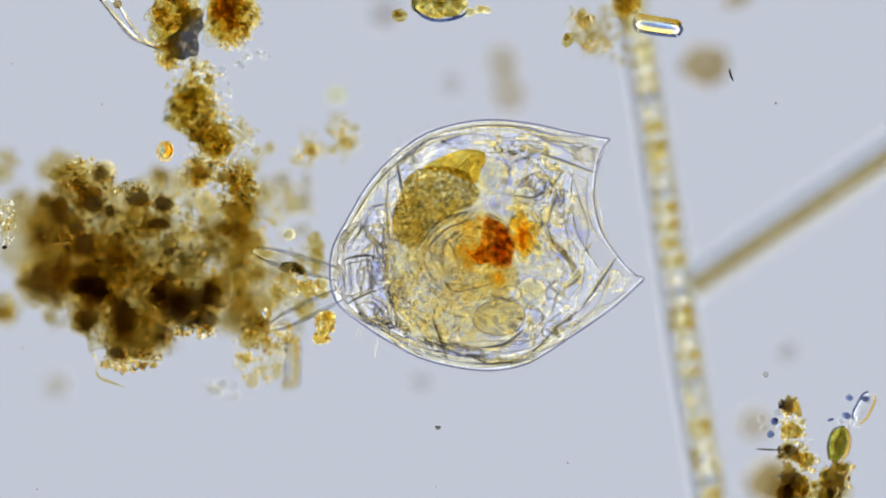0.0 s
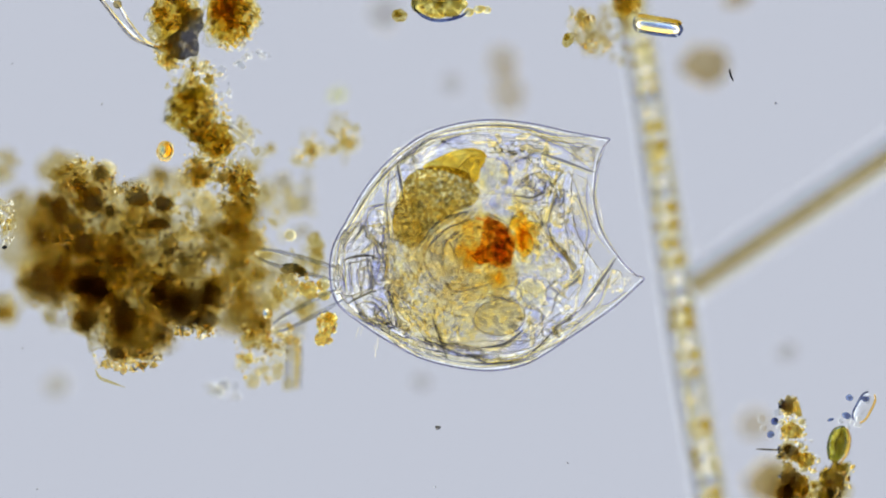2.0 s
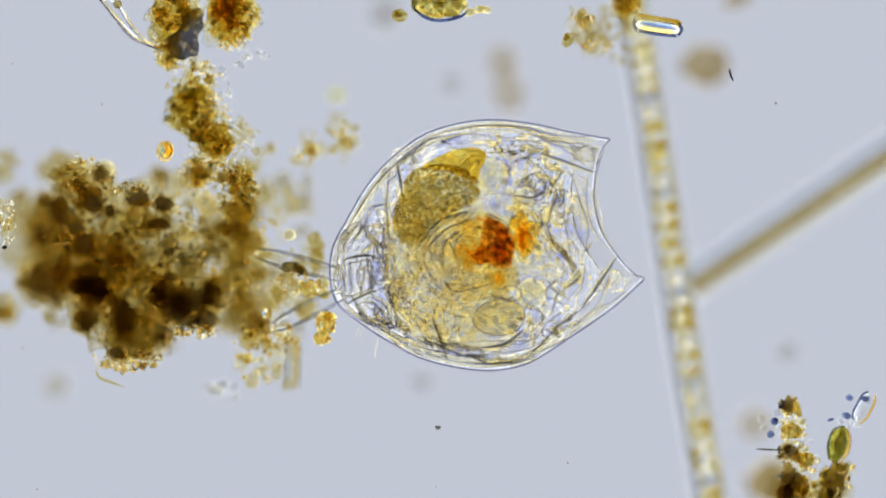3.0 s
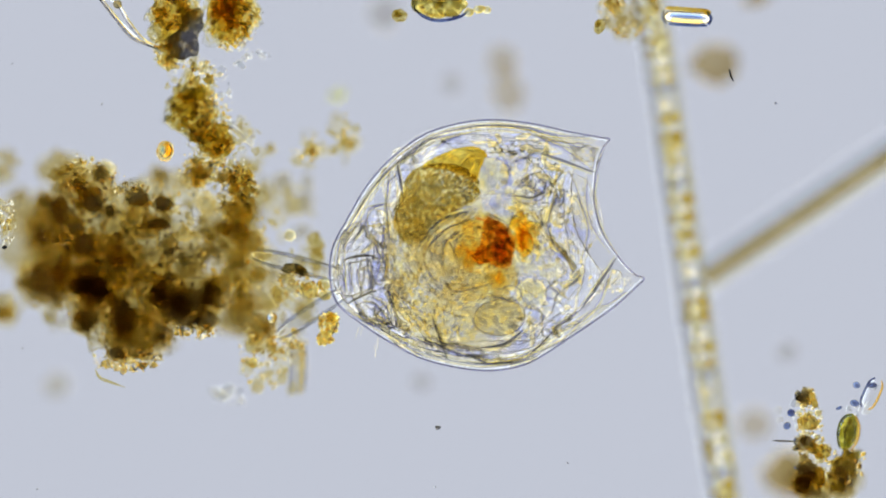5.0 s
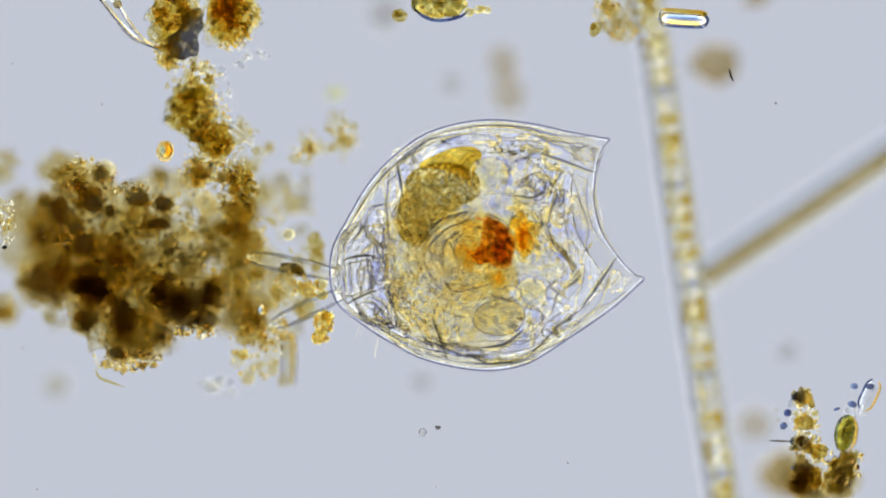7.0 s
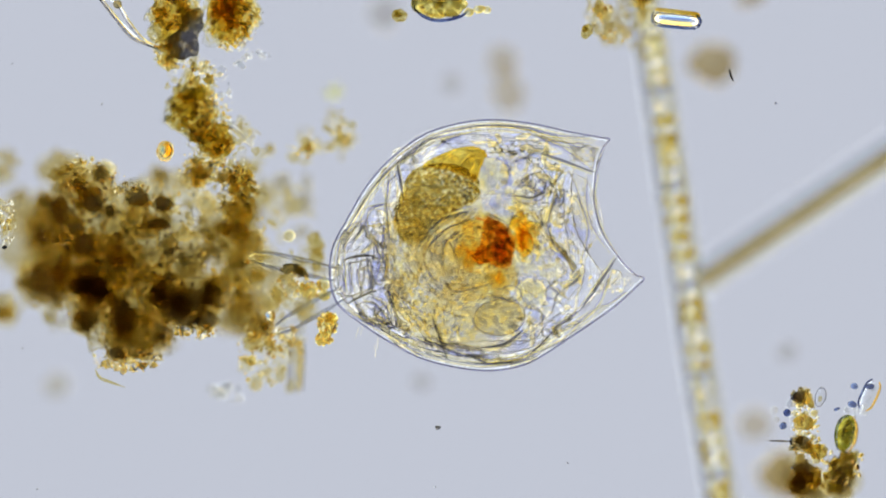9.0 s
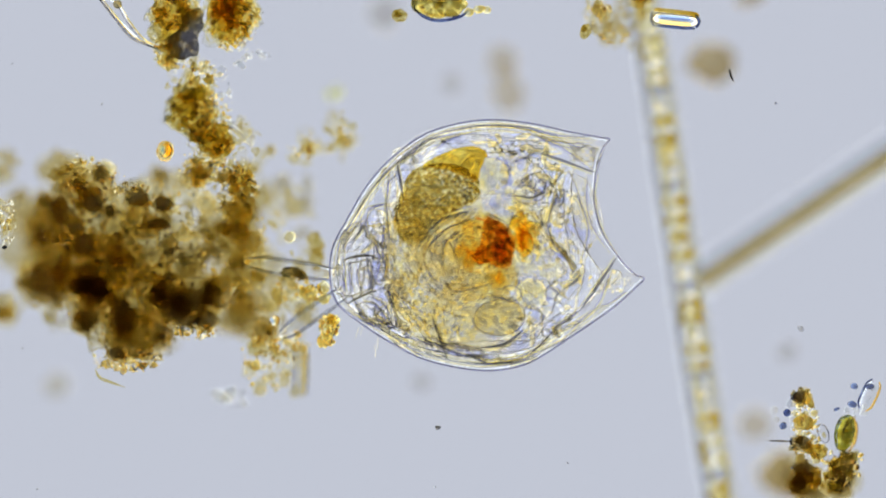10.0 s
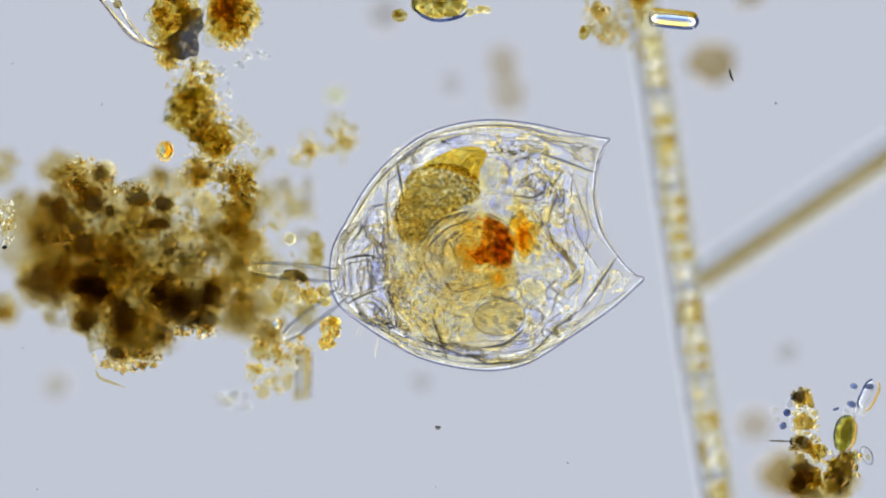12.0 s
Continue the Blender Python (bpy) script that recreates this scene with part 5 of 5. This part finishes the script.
tube(bm, [at(1128 + 78 * u, 27 + 13 * u + 26 * max(0, u - 0.86), -0.004) for u in (0, 0.1, 0.5, 0.86, 0.94, 1)], [UNIT * w for w in (2, 4, 4, 4, 5, 3)], 7)
part("edge", bm, M_gold, crystal, "painted golden fringe")

# Violet fringe and dark refraction outline, put in as tinted tubes.
for ctrl, w, mt, lab in (([(1130, 56), (1165, 61), (1198, 65)], 3.4, M_violet, "painted dark violet fringe"), ([(1200, 40), (1206, 52), (1200, 64)], 3.2, M_violet, "painted dark violet fringe"),
                         ([(1124, 30), (1121, 44), (1127, 58)], 2.6, M_edge, "painted grey outline")):
    bm = bmesh.new()
    fibre(bm, ctrl, w, 12, 7, -0.002, 0.5)
    part("edge", bm, mt, crystal, lab)

top_debris = clump("loose yellowish detritus beside the filament", 1040, 50, -0.03)
flakes(top_debris, "flake", [(1028, 35, 28, 22, 26), (1052, 78, 30, 20, 26), (1110, 8, 22, 26, 30), (1075, 40, 26, 30, 12)], M_pale, (3, 11), -0.035, 0.02, 31)
flakes(top_debris, "flake", [(1035, 40, 36, 26, 22), (1060, 82, 34, 24, 26), (1085, 40, 26, 40, 24), (1090, 90, 20, 24, 12)], M_mist, (4, 11), -0.06, 0.02, 312)
lumps(top_debris, "gel", [(1110, 2, 24, 24), (1104, 22, 14, 14)], M_gold_soft, -0.02, 0.0, 0.4, label="golden flake", fine=0.3)
flakes(top_debris, "splinter", [(1110, 6, 22, 22, 18), (1028, 36, 24, 18, 12), (1052, 82, 24, 14, 10)], M_splinter, (2.4, 6), -0.012, 0.01, 313)
grit(top_debris, "grit", [(1028, 38, 26, 20, 24), (1055, 80, 26, 18, 26), (1108, 10, 20, 24, 30)], M_grain, (1.5, 4), -0.015, 0.015, 311)
lumps(top_debris, "bead", [(1005, 71, 10, 14), (1003, 66, 6, 7)], M_ochre, -0.006, 0.0, 0.08, label="amber bead")
lumps(top_debris, "amber_flake", [(1110, 5, 18, 18), (1028, 34, 11, 9)], M_ochre, -0.028, 0.0)

branch_a = clump("branching dark brown detritus with purple-grey beads", 1395, 790)
lumps(branch_a, "dark_flake", [(1393, 716, 10, 17), (1396, 800, 18, 13), (1400, 852, 20, 22), (1390, 872, 16, 16)], M_dark_soft, 0.008, 0.003, 0.4, label="nearly black flake", fine=0.3)
lumps(branch_a, "low_flake", [(1398, 872, 26, 30), (1416, 892, 30, 20)], M_brown_soft, -0.045, 0.005, label="dark brown flake")
lumps(branch_a, "haze_flake", [(1398, 868, 32, 34), (1378, 852, 40, 40), (1424, 876, 34, 30)], M_gel_soft, -0.11, 0.005, label="unsharp brown flake")
flakes(branch_a, "dark_flake", [(1394, 716, 14, 20, 12), (1396, 800, 20, 14, 12), (1402, 856, 26, 26, 10)], M_umber, (3, 7), 0.006, 0.008, 88)
lumps(branch_a, "amber_flake", [(1402, 762, 18, 13), (1409, 722, 7, 17), (1425, 815, 16, 13), (1418, 862, 14, 18)], M_ochre_deep, -0.004, 0.003, label="amber flake")
lumps(branch_a, "bead", [(1348, 742, 7, 8), (1351, 758, 6, 6), (1375, 730, 6, 7), (1440, 824, 7, 7), (1380, 757, 6, 6), (1384, 772, 7, 6)], M_bubble, 0.0, 0.002, 0.05, label="small clear bead")
lumps(branch_a, "dark_bead", [(1371, 746, 7, 7), (1364, 769, 7, 6.5)], M_violet, 0.0, 0.002, 0.05, label="purple-grey bead")
flakes(branch_a, "flake", [(1402, 745, 18, 40, 26), (1412, 810, 28, 28, 34), (1412, 865, 34, 24, 34)], M_flake, (3, 8), 0.004, 0.01, 32)
grit(branch_a, "grit", [(1405, 780, 24, 60, 50), (1440, 824, 12, 12, 10)], M_grain, (1.6, 5), 0, 0.008, 33)
bm = bmesh.new()
fibre(bm, [(1338, 795), (1360, 796), (1385, 797)], 1.8, 8, 6)
part("needle", bm, M_grey, branch_a, "thin grey needle")

branch_b = clump("olive green algal cell on dark detritus", 1485, 820)
lumps(branch_b, "algal_cell", [(1483, 786, 19, 33)], M_cell, 0.0, 0.001, 0.04, 4, "olive green cell with dark outline", 0.02, -14)
# Blue and orange colour fringes of the cell, put in as tubes.
for ctrl, w, mt, lab in (([(1492, 755), (1476, 762), (1466, 788), (1468, 814)], 2.6, M_blue_fringe, "painted blue fringe of the cell"),
                         ([(1498, 757), (1504, 776), (1499, 803), (1486, 820)], 2.8, M_orange_fringe, "painted orange fringe of the cell"),
                         ([(1492, 762), (1480, 782), (1476, 808)], 1.5, M_fold, "dark outline of the cell"), ([(1495, 764), (1497, 785), (1490, 810)], 1.5, M_fold, "dark outline of the cell")):
    bm = bmesh.new()
    fibre(bm, ctrl, w, 16, 6, 0.012, 0.4)
    part("cell_edge", bm, mt, branch_b, lab)
grit(branch_b, "cell_grit", [(1486, 784, 11, 22, 26)], M_grain, (2, 4.5), 0.012, 0.002, 121)
lumps(branch_b, "low_flake", [(1468, 886, 24, 26), (1480, 860, 18, 32)], M_brown_soft, -0.045, 0.005, label="dark brown flake")
lumps(branch_b, "haze_flake", [(1474, 868, 34, 36)], M_gel_soft, -0.05, 0.005, label="unsharp brown flake")
lumps(branch_b, "dark_flake", [(1475, 848, 20, 26), (1492, 830, 14, 12), (1465, 875, 20, 16)], M_green, -0.028, 0.008, 0.4, label="dark olive flake", fine=0.3)
flakes(branch_b, "dark_flake", [(1476, 850, 24, 32, 18)], M_umber, (3, 8), -0.02, 0.008, 89)
flakes(branch_b, "flake", [(1480, 846, 24, 34, 40), (1440, 874, 36, 16, 14)], M_flake, (3, 8), -0.014, 0.016, 34)
lumps(branch_b, "dark_bead", [(1503, 704, 7, 6), (1498, 736, 9, 6), (1470, 743, 6, 3)], M_violet, 0.0, 0.002, 0.08, label="purple-grey bead")
bm = bmesh.new()
tube(bm, [at(1518 + 22 * u, 742 - 42 * u, 0.0) for u in (0, 0.08, 0.5, 0.92, 1)], [UNIT * w for w in (6, 11, 13, 12, 7)], 12)
part("tube", bm, M_swim, branch_b, "clear tube with grey outline")
# Colour fringes down both sides of the tube, put in as tint.
for side in (-1, 1):
    bm = bmesh.new()
    fibre(bm, [(1518 + 22 * u + side * 11 * k, 742 - 42 * u + side * 5.5 * k) for u, k in ((-0.1, 0.5), (0.1, 1), (0.5, 1.1), (0.9, 1), (1.1, 0.5))], 2.2, 14, 6, 0.002, 0.6)
    part("tube_edge", bm, M_violet if side < 0 else M_orange_fringe, branch_b, "painted dark violet fringe of the tube" if side < 0 else "painted orange fringe of the tube")
flakes(branch_b, "tube_bead", [(1530, 720, 8, 16, 7)], M_bubble, (2.5, 5), 0.004, 0.002, 351)
flakes(branch_b, "bead", [(1505, 748, 22, 10, 16), (1440, 818, 16, 12, 10), (1425, 782, 14, 8, 8)], M_bubble, (2.5, 6), 0, 0.005, 35)

# Blue and golden colour fringes of the dark flakes, put in as chips.
flakes(branch_a, "blue_flake", [(1383, 716, 5, 16, 7), (1380, 802, 5, 10, 5), (1382, 850, 5, 18, 6)], M_violet, (2, 4), 0.008, 0.003, 406)
flakes(branch_a, "amber_splinter", [(1408, 718, 4, 16, 6), (1418, 765, 5, 12, 6), (1412, 804, 6, 8, 5)], M_gold_glint, (2, 4), 0.010, 0.003, 407)
flakes(branch_b, "amber_splinter", [(1508, 834, 5, 12, 6), (1500, 858, 5, 14, 6)], M_gold_glint, (2, 4), 0.004, 0.003, 408)
flakes(branch_a, "splinter", [(1398, 722, 14, 22, 14), (1402, 764, 20, 14, 14), (1412, 812, 24, 20, 20), (1410, 862, 26, 20, 14)], M_splinter, (2.2, 5), 0.010, 0.004, 404)
flakes(branch_b, "splinter", [(1482, 840, 20, 28, 24), (1470, 872, 20, 12, 10)], M_splinter, (2.2, 5), 0.004, 0.006, 405)
lumps(branch_b, "tube_cap", [(1531, 706, 8, 5)], M_violet, 0.006, 0.0, 0.1, label="dark blue cap of the tube")
top_clump = clump("dark olive oval clump with golden and clear beads", 780, 12)
lumps(top_clump, "body", [(776, 8, 48, 24)], M_green, 0.0, 0.0, 0.1, 4, "dark olive granular body", 0.06, 0)
flakes(top_clump, "flake", [(776, 8, 42, 18, 30)], M_flake, (3, 9), 0.012, 0.006, 92)
lumps(top_clump, "golden_bead", [(707, 28, 14, 12), (704, 26, 7, 6)], M_ochre, 0.002, 0.0, 0.1, 3, "golden bead")
lumps(top_clump, "clear_bead", [(830, 22, 9, 8), (848, 17, 12, 7), (862, 18, 7, 7)], M_leaf_gold, 0.002, 0.0, 0.08, 3, "clear bead")

# Violet fringe and golden highlight along the underside, put in as tubes.
for ctrl, w, mt, lab in (([(732, 14), (750, 30), (778, 37), (812, 31), (828, 20)], 3.4, M_violet, "painted dark violet fringe"), ([(740, 10), (756, 24), (780, 28), (808, 22)], 2.4, M_gold_glint, "painted golden highlight")):
    bm = bmesh.new()
    fibre(bm, ctrl, w, 20, 7, 0.004, 0.4)
    part("edge", bm, mt, top_clump, lab)

# flakes afloat, far from the plane of focus
floaters = []
for x, y, a, b, z, mt, lab in ((1250, 116, 40, 36, -0.14, M_brown, "unsharp brown flake lying deep"), (888, 112, 24, 32, -0.14, M_faint, "unsharp pale brown flake lying deep"),
                               (900, 164, 28, 34, -0.14, M_faint, "unsharp pale brown flake lying deep"), (1305, -4, 26, 16, -0.14, M_brown, "unsharp brown flake lying deep"),
                               (680, 22, 26, 30, -0.14, M_haze, "unsharp grey flake lying deep"), (745, 676, 15, 13, -0.14, M_haze, "unsharp grey speck lying deep"),
                               (798, 148, 16, 18, -0.14, M_haze, "unsharp grey speck lying deep"), (1335, 752, 28, 26, -0.14, M_faint, "unsharp brown flake lying deep"),
                               (1366, 858, 44, 38, -0.14, M_brown, "unsharp brown flake lying deep"), (1392, 622, 16, 16, -0.14, M_haze, "unsharp faint flake lying deep"),
                               (100, 682, 22, 20, -0.14, M_stalk, "unsharp faint flake lying deep")):
    k = clump(lab, x, y, z, "deep flakes", "deep_flake")
    lumps(k, "flake", [(x, y, a, b)], mt, z, 0.0)
    floaters.append(k)

# specks
for x, y, a in ((775, 757, 5), (180, 185, 2), (22, 113, 2.2), (770, 862, 2.2), (40, 617, 2), (1005, 820, 1.8), (66, 866, 2), (1373, 183, 3)):
    k = thing("speck", "tiny dark grey speck", "speck", x, y, 0.0, "specks")
    lumps(k, "grain", [(x, y, a, a * 0.8)], M_grey if a > 4 else M_edge, 0.0, 0.0, 0.3, 2)
# Black mark on the sensor, added as a fibre in the focal plane.
hair = thing("hair", "short black curved sensor mark", "hair", 1294, 132, 0.0)
bm = bmesh.new()
fibre(bm, [(1291, 122), (1293, 133), (1298, 144)], 1.8, 8, 6)
part("strand", bm, M_speck, hair)


# ---- small swimmers ----
def swimmer(name, label, a, b, x, y, material):
    k = thing(name, label, "microbe", x, y, 0.0)
    bm = bmesh.new()
    blob(bm, at(x, y, 0.0), (a * UNIT, b * UNIT, min(a, b) * 0.8 * UNIT), a, 0.06, 1.5, 3)
    body = part("cell_wall", bm, material, k)
    bm = bmesh.new()
    blob(bm, at(x, y + b * 0.2, 0.0), (a * 0.4 * UNIT, b * 0.35 * UNIT, min(a, b) * 0.3 * UNIT), a + 3, 0.15, 1.5, 2)
    part("nucleus", bm, M_pale, k)
    bm = bmesh.new()
    hoop(bm, x, y, a, b, 0, 0.002, 1.3)
    part("membrane", bm, M_edge, k, "fine grey outline")
    return k


ciliate = swimmer("ciliate", "clear oval swimming ciliate with granules", 9, 17, 1680, 560, M_swim)
monad = swimmer("flagellate", "tiny round clear swimming flagellate", 6, 6, 690, 960, M_swim)
midge = swimmer("flagellate", "tiny clear swimming speck of life", 3.5, 5, 1640, 470, M_swim)
mote = swimmer("flagellate", "tiny bright swimming speck of life", 4, 4, 1355, 663, M_swim)


# ---- what moves ----
def motions():
    def shift(ob, rows_, share=1.0):
        base = ob.location.copy()
        walk(ob, [(t, Matrix.Translation(base + Vector((dx * UNIT * share, -dy * UNIT * share, 0))) @ pose(0, 0, 0, 0, 0, a))
                  for t, dx, dy, a in rows_])

    def swing(ob, base, tip, rows_):
        """Turns a toe about its base so that its tip reaches the rows' places; it slides along itself for the rest."""
        rest = Vector((tip[0] - base[0], base[1] - tip[1]))
        home = ob.location.copy()
        out = []
        for t, x, y in rows_:
            goal = Vector((x - base[0], base[1] - y))
            turn = math.atan2(goal.y, goal.x) - math.atan2(rest.y, rest.x)
            turn = (turn + math.pi) % (2 * math.pi) - math.pi
            slip = goal.normalized() * (goal.length - rest.length) * UNIT
            out.append((t, Matrix.Translation(home + Vector((slip.x, slip.y, 0))) @ Matrix.Rotation(turn, 4, "Z")))
        walk(ob, out)

    def swim(ob, rows_):
        walk(ob, [(t, Matrix.Translation(at(x, y, z)) @ pose(0, 0, 0, 0, 0, a)) for t, x, y, z, a in rows_])

    swim(ciliate, [(0, 1690, 560, 0, 0), (7.2, 1650, 610, 0, 10), (8.8, 1459, 709, 0, -15), (9.0, 1452, 703, 0, -15), (9.3, 1446, 728, 0, 0), (9.5, 1462, 740, 0, 15),
                   (9.7, 1453, 752, 0, 5), (10.0, 1457, 767, 0, 20), (10.4, 1459, 777, 0, 50), (10.8, 1488, 784, -0.012, 40), (11.2, 1517, 788, -0.004, 15),
                   (11.6, 1524, 791, 0, 20), (11.8, 1530, 800, 0, 25), (12.0, 1534, 806, 0, 25)])
    swim(monad, [(0, 690, 990, 0, 0), (5.8, 693, 960, 0, 0), (6.2, 701, 879, 0, 0), (6.4, 697, 857, 0, 0), (6.5, 732, 839, 0, 0), (6.6, 742, 823, 0, 0), (6.7, 744, 807, 0, 0),
                 (6.8, 744, 793, 0, 0), (6.9, 745, 779, 0, 0), (7.0, 748, 765, 0, 0), (7.1, 752, 751, -0.02, 0), (7.2, 760, 738, -0.05, 0), (8.8, 810, 560, -0.12, 0), (12.0, 812, 555, -0.12, 0)])
    swim(midge, [(0, 1650, 470, 0, 60), (8.8, 1610, 500, 0, 60), (9.3, 1526, 530, 0, 70), (9.5, 1494, 540, 0, 70), (9.7, 1461, 554, 0, 70), (10.0, 1417, 582, 0, 55),
                 (10.4, 1373, 631, 0, 45), (10.8, 1335, 690, -0.05, 45), (12.0, 1250, 800, -0.12, 45)])
    swim(mote, [(0, 1355, 663, 0, 0), (0.3, 1331, 672, -0.02, 0), (0.8, 1292, 690, -0.07, 0), (1.5, 1225, 715, -0.12, 0), (12.0, 1225, 715, -0.12, 0)])

    drift = [(0, 0, 0, 0), (3.2, 0, 0, 0), (4.8, 27, -15, -0.4), (5.0, 27, -15, -0.4), (5.5, 25, -13, -0.4), (6.0, 24, -12, -0.4),
             (6.5, 30, -16, -0.4), (7.0, 24, -13, -0.4), (9.0, 18, -12, -0.3), (10.5, 16, -11, -0.3), (12.0, 15, -11, -0.3)]
    shift(filament, drift)
    shift(rod, [(t, dx, -dx * 0.67, 0) for t, dx, dy, a in drift], 0.9)
    upper = [(0, 0, 0, 0), (3.2, 0, 0, 0), (4.8, 52, -16, 5), (5.0, 52, -16, 5), (5.5, 47, -13, 5), (6.0, 46, -13, 5), (6.5, 57, -21, 5),
             (7.0, 46, -13, 5), (9.0, 33, -12, 3), (10.0, 31, -12, 3), (12.0, 28, -12, 3)]
    shift(crystal, upper)
    shift(top_debris, [(0, 0, 0, 0), (3.2, 0, 0, 0), (4.8, 55, -28, 5), (5.0, 54, -27, 5), (5.5, 48, -24, 5), (6.0, 46, -23, 5), (6.5, 60, -30, 5), (7.0, 46, -22, 5),
                       (9.0, 32, -17, 3), (10.0, 30, -17, 3), (12.0, 28, -15, 3)])
    deep = [(0, 0, 0, 0), (3.2, 0, 0, 0), (4.8, 18, -2, 0), (7.2, 18, -2, 0), (8.8, 13, -3, 0), (12.0, 12, -4, 0)]
    shift(floaters[0], deep)
    shift(floaters[3], [(t, dx * 2, dy, a) for t, dx, dy, a in deep])
    low_a = [(0, 0, 0, 0), (3.2, 0, 0, 0), (4.8, 29, -15, 0), (5.0, 29, -15, 0), (5.5, 24, -15, 0), (6.0, 23, -15, 0), (6.5, 29, -15, 0),
             (7.0, 23, -15, 0), (9.0, 22, -15, 0), (12.0, 22, -15, 0)]
    shift(branch_a, low_a)
    shift(floaters[8], low_a)
    shift(branch_b, [(0, 0, 0, 0), (3.2, 0, 0, 0), (4.8, 19, -22, 3), (5.0, 19, -22, 3), (5.5, 16, -20, 3), (6.0, 16, -20, 3), (6.5, 19, -22, 3),
                     (7.0, 15, -20, 3), (9.0, 15, -20, 3), (12.0, 13, -20, 2.5)])

    low = [(0, 0, 0, 0), (0.5, 7, 8, 0), (1.0, 11, 6, 0), (1.5, 7, 7, 0), (2.0, 2, 1, 0), (3.2, 0, 1, 0), (4.8, 0, -1, 0), (5.0, 10, 9, 0), (5.5, 8, 6, 0),
           (6.0, -4, -4, 0), (6.5, -5, -5, 0), (7.2, -7, -6, 0), (8.8, -6, -5, 0), (9.0, 7, 5, 0), (9.5, 12, 10, 0), (10.0, 14.5, 13.5, 0), (10.5, 17, 17.5, 0),
           (11.0, -1, -2, 0), (11.5, 17, 17.5, 0), (12.0, 20, 19.5, 0)]
    shift(foot_debris, low)
    shift(low_chain, low)
    shift(gold, [(0, 0, 0, 0), (0.5, 3.5, 2.5, 0), (1.0, 6, 2.5, 0), (1.5, 6, 3, 0), (2.0, 3, 2.5, 0), (3.2, 1, 1, 0), (4.8, 2, 1, 0), (5.0, 6, 2, 0), (5.5, 6, 1, 0), (6.0, 0, 0, 0),
                 (6.5, -2, -0.5, 0), (7.2, -3, 0, 0), (8.8, -1, 1, 0), (9.0, 4, 2.5, 0), (9.5, 4.5, 3, 0), (10.0, 7, 6, 0), (10.5, 9, 8, 0), (11.0, 1.5, 5, 0), (11.5, 8.5, 8, 0), (12.0, 9.5, 9.5, 0)])
    shift(specks, [(0, 0, 0, 0), (0.5, 4, 1, 0), (1.0, 4.5, 3, 0), (2.0, 2.5, 2.5, 0), (3.2, 2, 0, 0), (5.0, 4, 2.5, 0), (5.5, 4.5, 2.5, 0), (6.0, 0, 1.5, 0), (7.2, -1.5, 1.5, 0),
                   (8.8, 2, 3, 0), (9.5, 3, 4, 0), (10.0, 2, 9, 0), (10.5, 2, 12, 0), (11.0, 1, 9, 0), (11.5, 3.5, 12, 0), (12.0, 4, 13.5, 0)])
    shift(pale_fog, [(0, 0, 0, 0), (1.0, 2, 2, 0), (3.2, 1, 1, 0), (5.0, 1, 2, 0), (7.2, -1, 0, 0), (9.0, 0, 3, 0), (10.0, 1, 5, 0), (10.5, 2, 7, 0), (11.0, 1, 4, 0), (12.0, 2, 8, 0)])
    sway = [(0, 0, 0, 0), (1.0, 3, 0, 0), (1.5, 3, 1, 0), (2.5, 0, 0, 0), (3.2, 0, 0, 0), (5.0, 2, 1, 0), (5.5, 0, 0, 0), (6.5, 4, 2, 0), (7.0, -2, -3, 0),
            (9.0, -5, -5, 0), (9.5, -6, -6, 0), (10.5, -2, 0, 0), (12.0, -2, 0, 0)]
    shift(pales[0], sway)
    shift(pales[1], sway)
    shift(pales[2], sway)
    swing(toes[0], (604, 488), (455, 442),
          [(0, 450, 444), (0.5, 456, 434), (1.0, 460, 436), (1.5, 453, 447), (3.2, 452, 447), (4.8, 446, 449), (5.5, 446, 449), (6.5, 436, 454), (7.2, 438, 454),
           (8.8, 442, 455), (9.0, 442, 452), (9.5, 454, 433), (9.7, 446, 444), (10.0, 434, 463), (10.5, 432, 472), (11.0, 438, 474), (12.0, 440, 475)])
    swing(toes[1], (604, 520), (482, 580),
          [(0, 479, 580), (0.5, 490, 594), (1.0, 495, 593), (1.5, 487, 586), (2.0, 482, 583), (3.2, 481, 582), (4.8, 481, 585), (5.0, 490, 596), (5.5, 491, 594),
           (6.0, 479, 580), (6.5, 478, 579), (7.2, 478, 577), (8.8, 474, 574), (9.0, 487, 586), (9.5, 495, 594), (10.0, 495, 597), (10.5, 496, 603),
           (11.0, 478, 583), (11.5, 496, 598), (12.0, 501, 600)])
    shift(yolk, [(0, 0, 0, 0), (2.0, 0, 0, 0), (3.2, 2, -4, 0), (5.5, 3, -5, 0), (6.2, 4, -5, 2), (6.5, 4, -6, 4), (7.2, 4, -6, 3), (9.0, 3, -5, 0), (12.0, 3, -5, 0)])
    shift(cap, [(0, 0, 0, 0), (3.2, 0, -3, 0), (5.8, 0, -5, 0), (6.5, -9, -5, 0), (7.2, -7, -5, 0), (9.0, 0, -5, 0), (12.0, 1, -5, 0)])


motions()
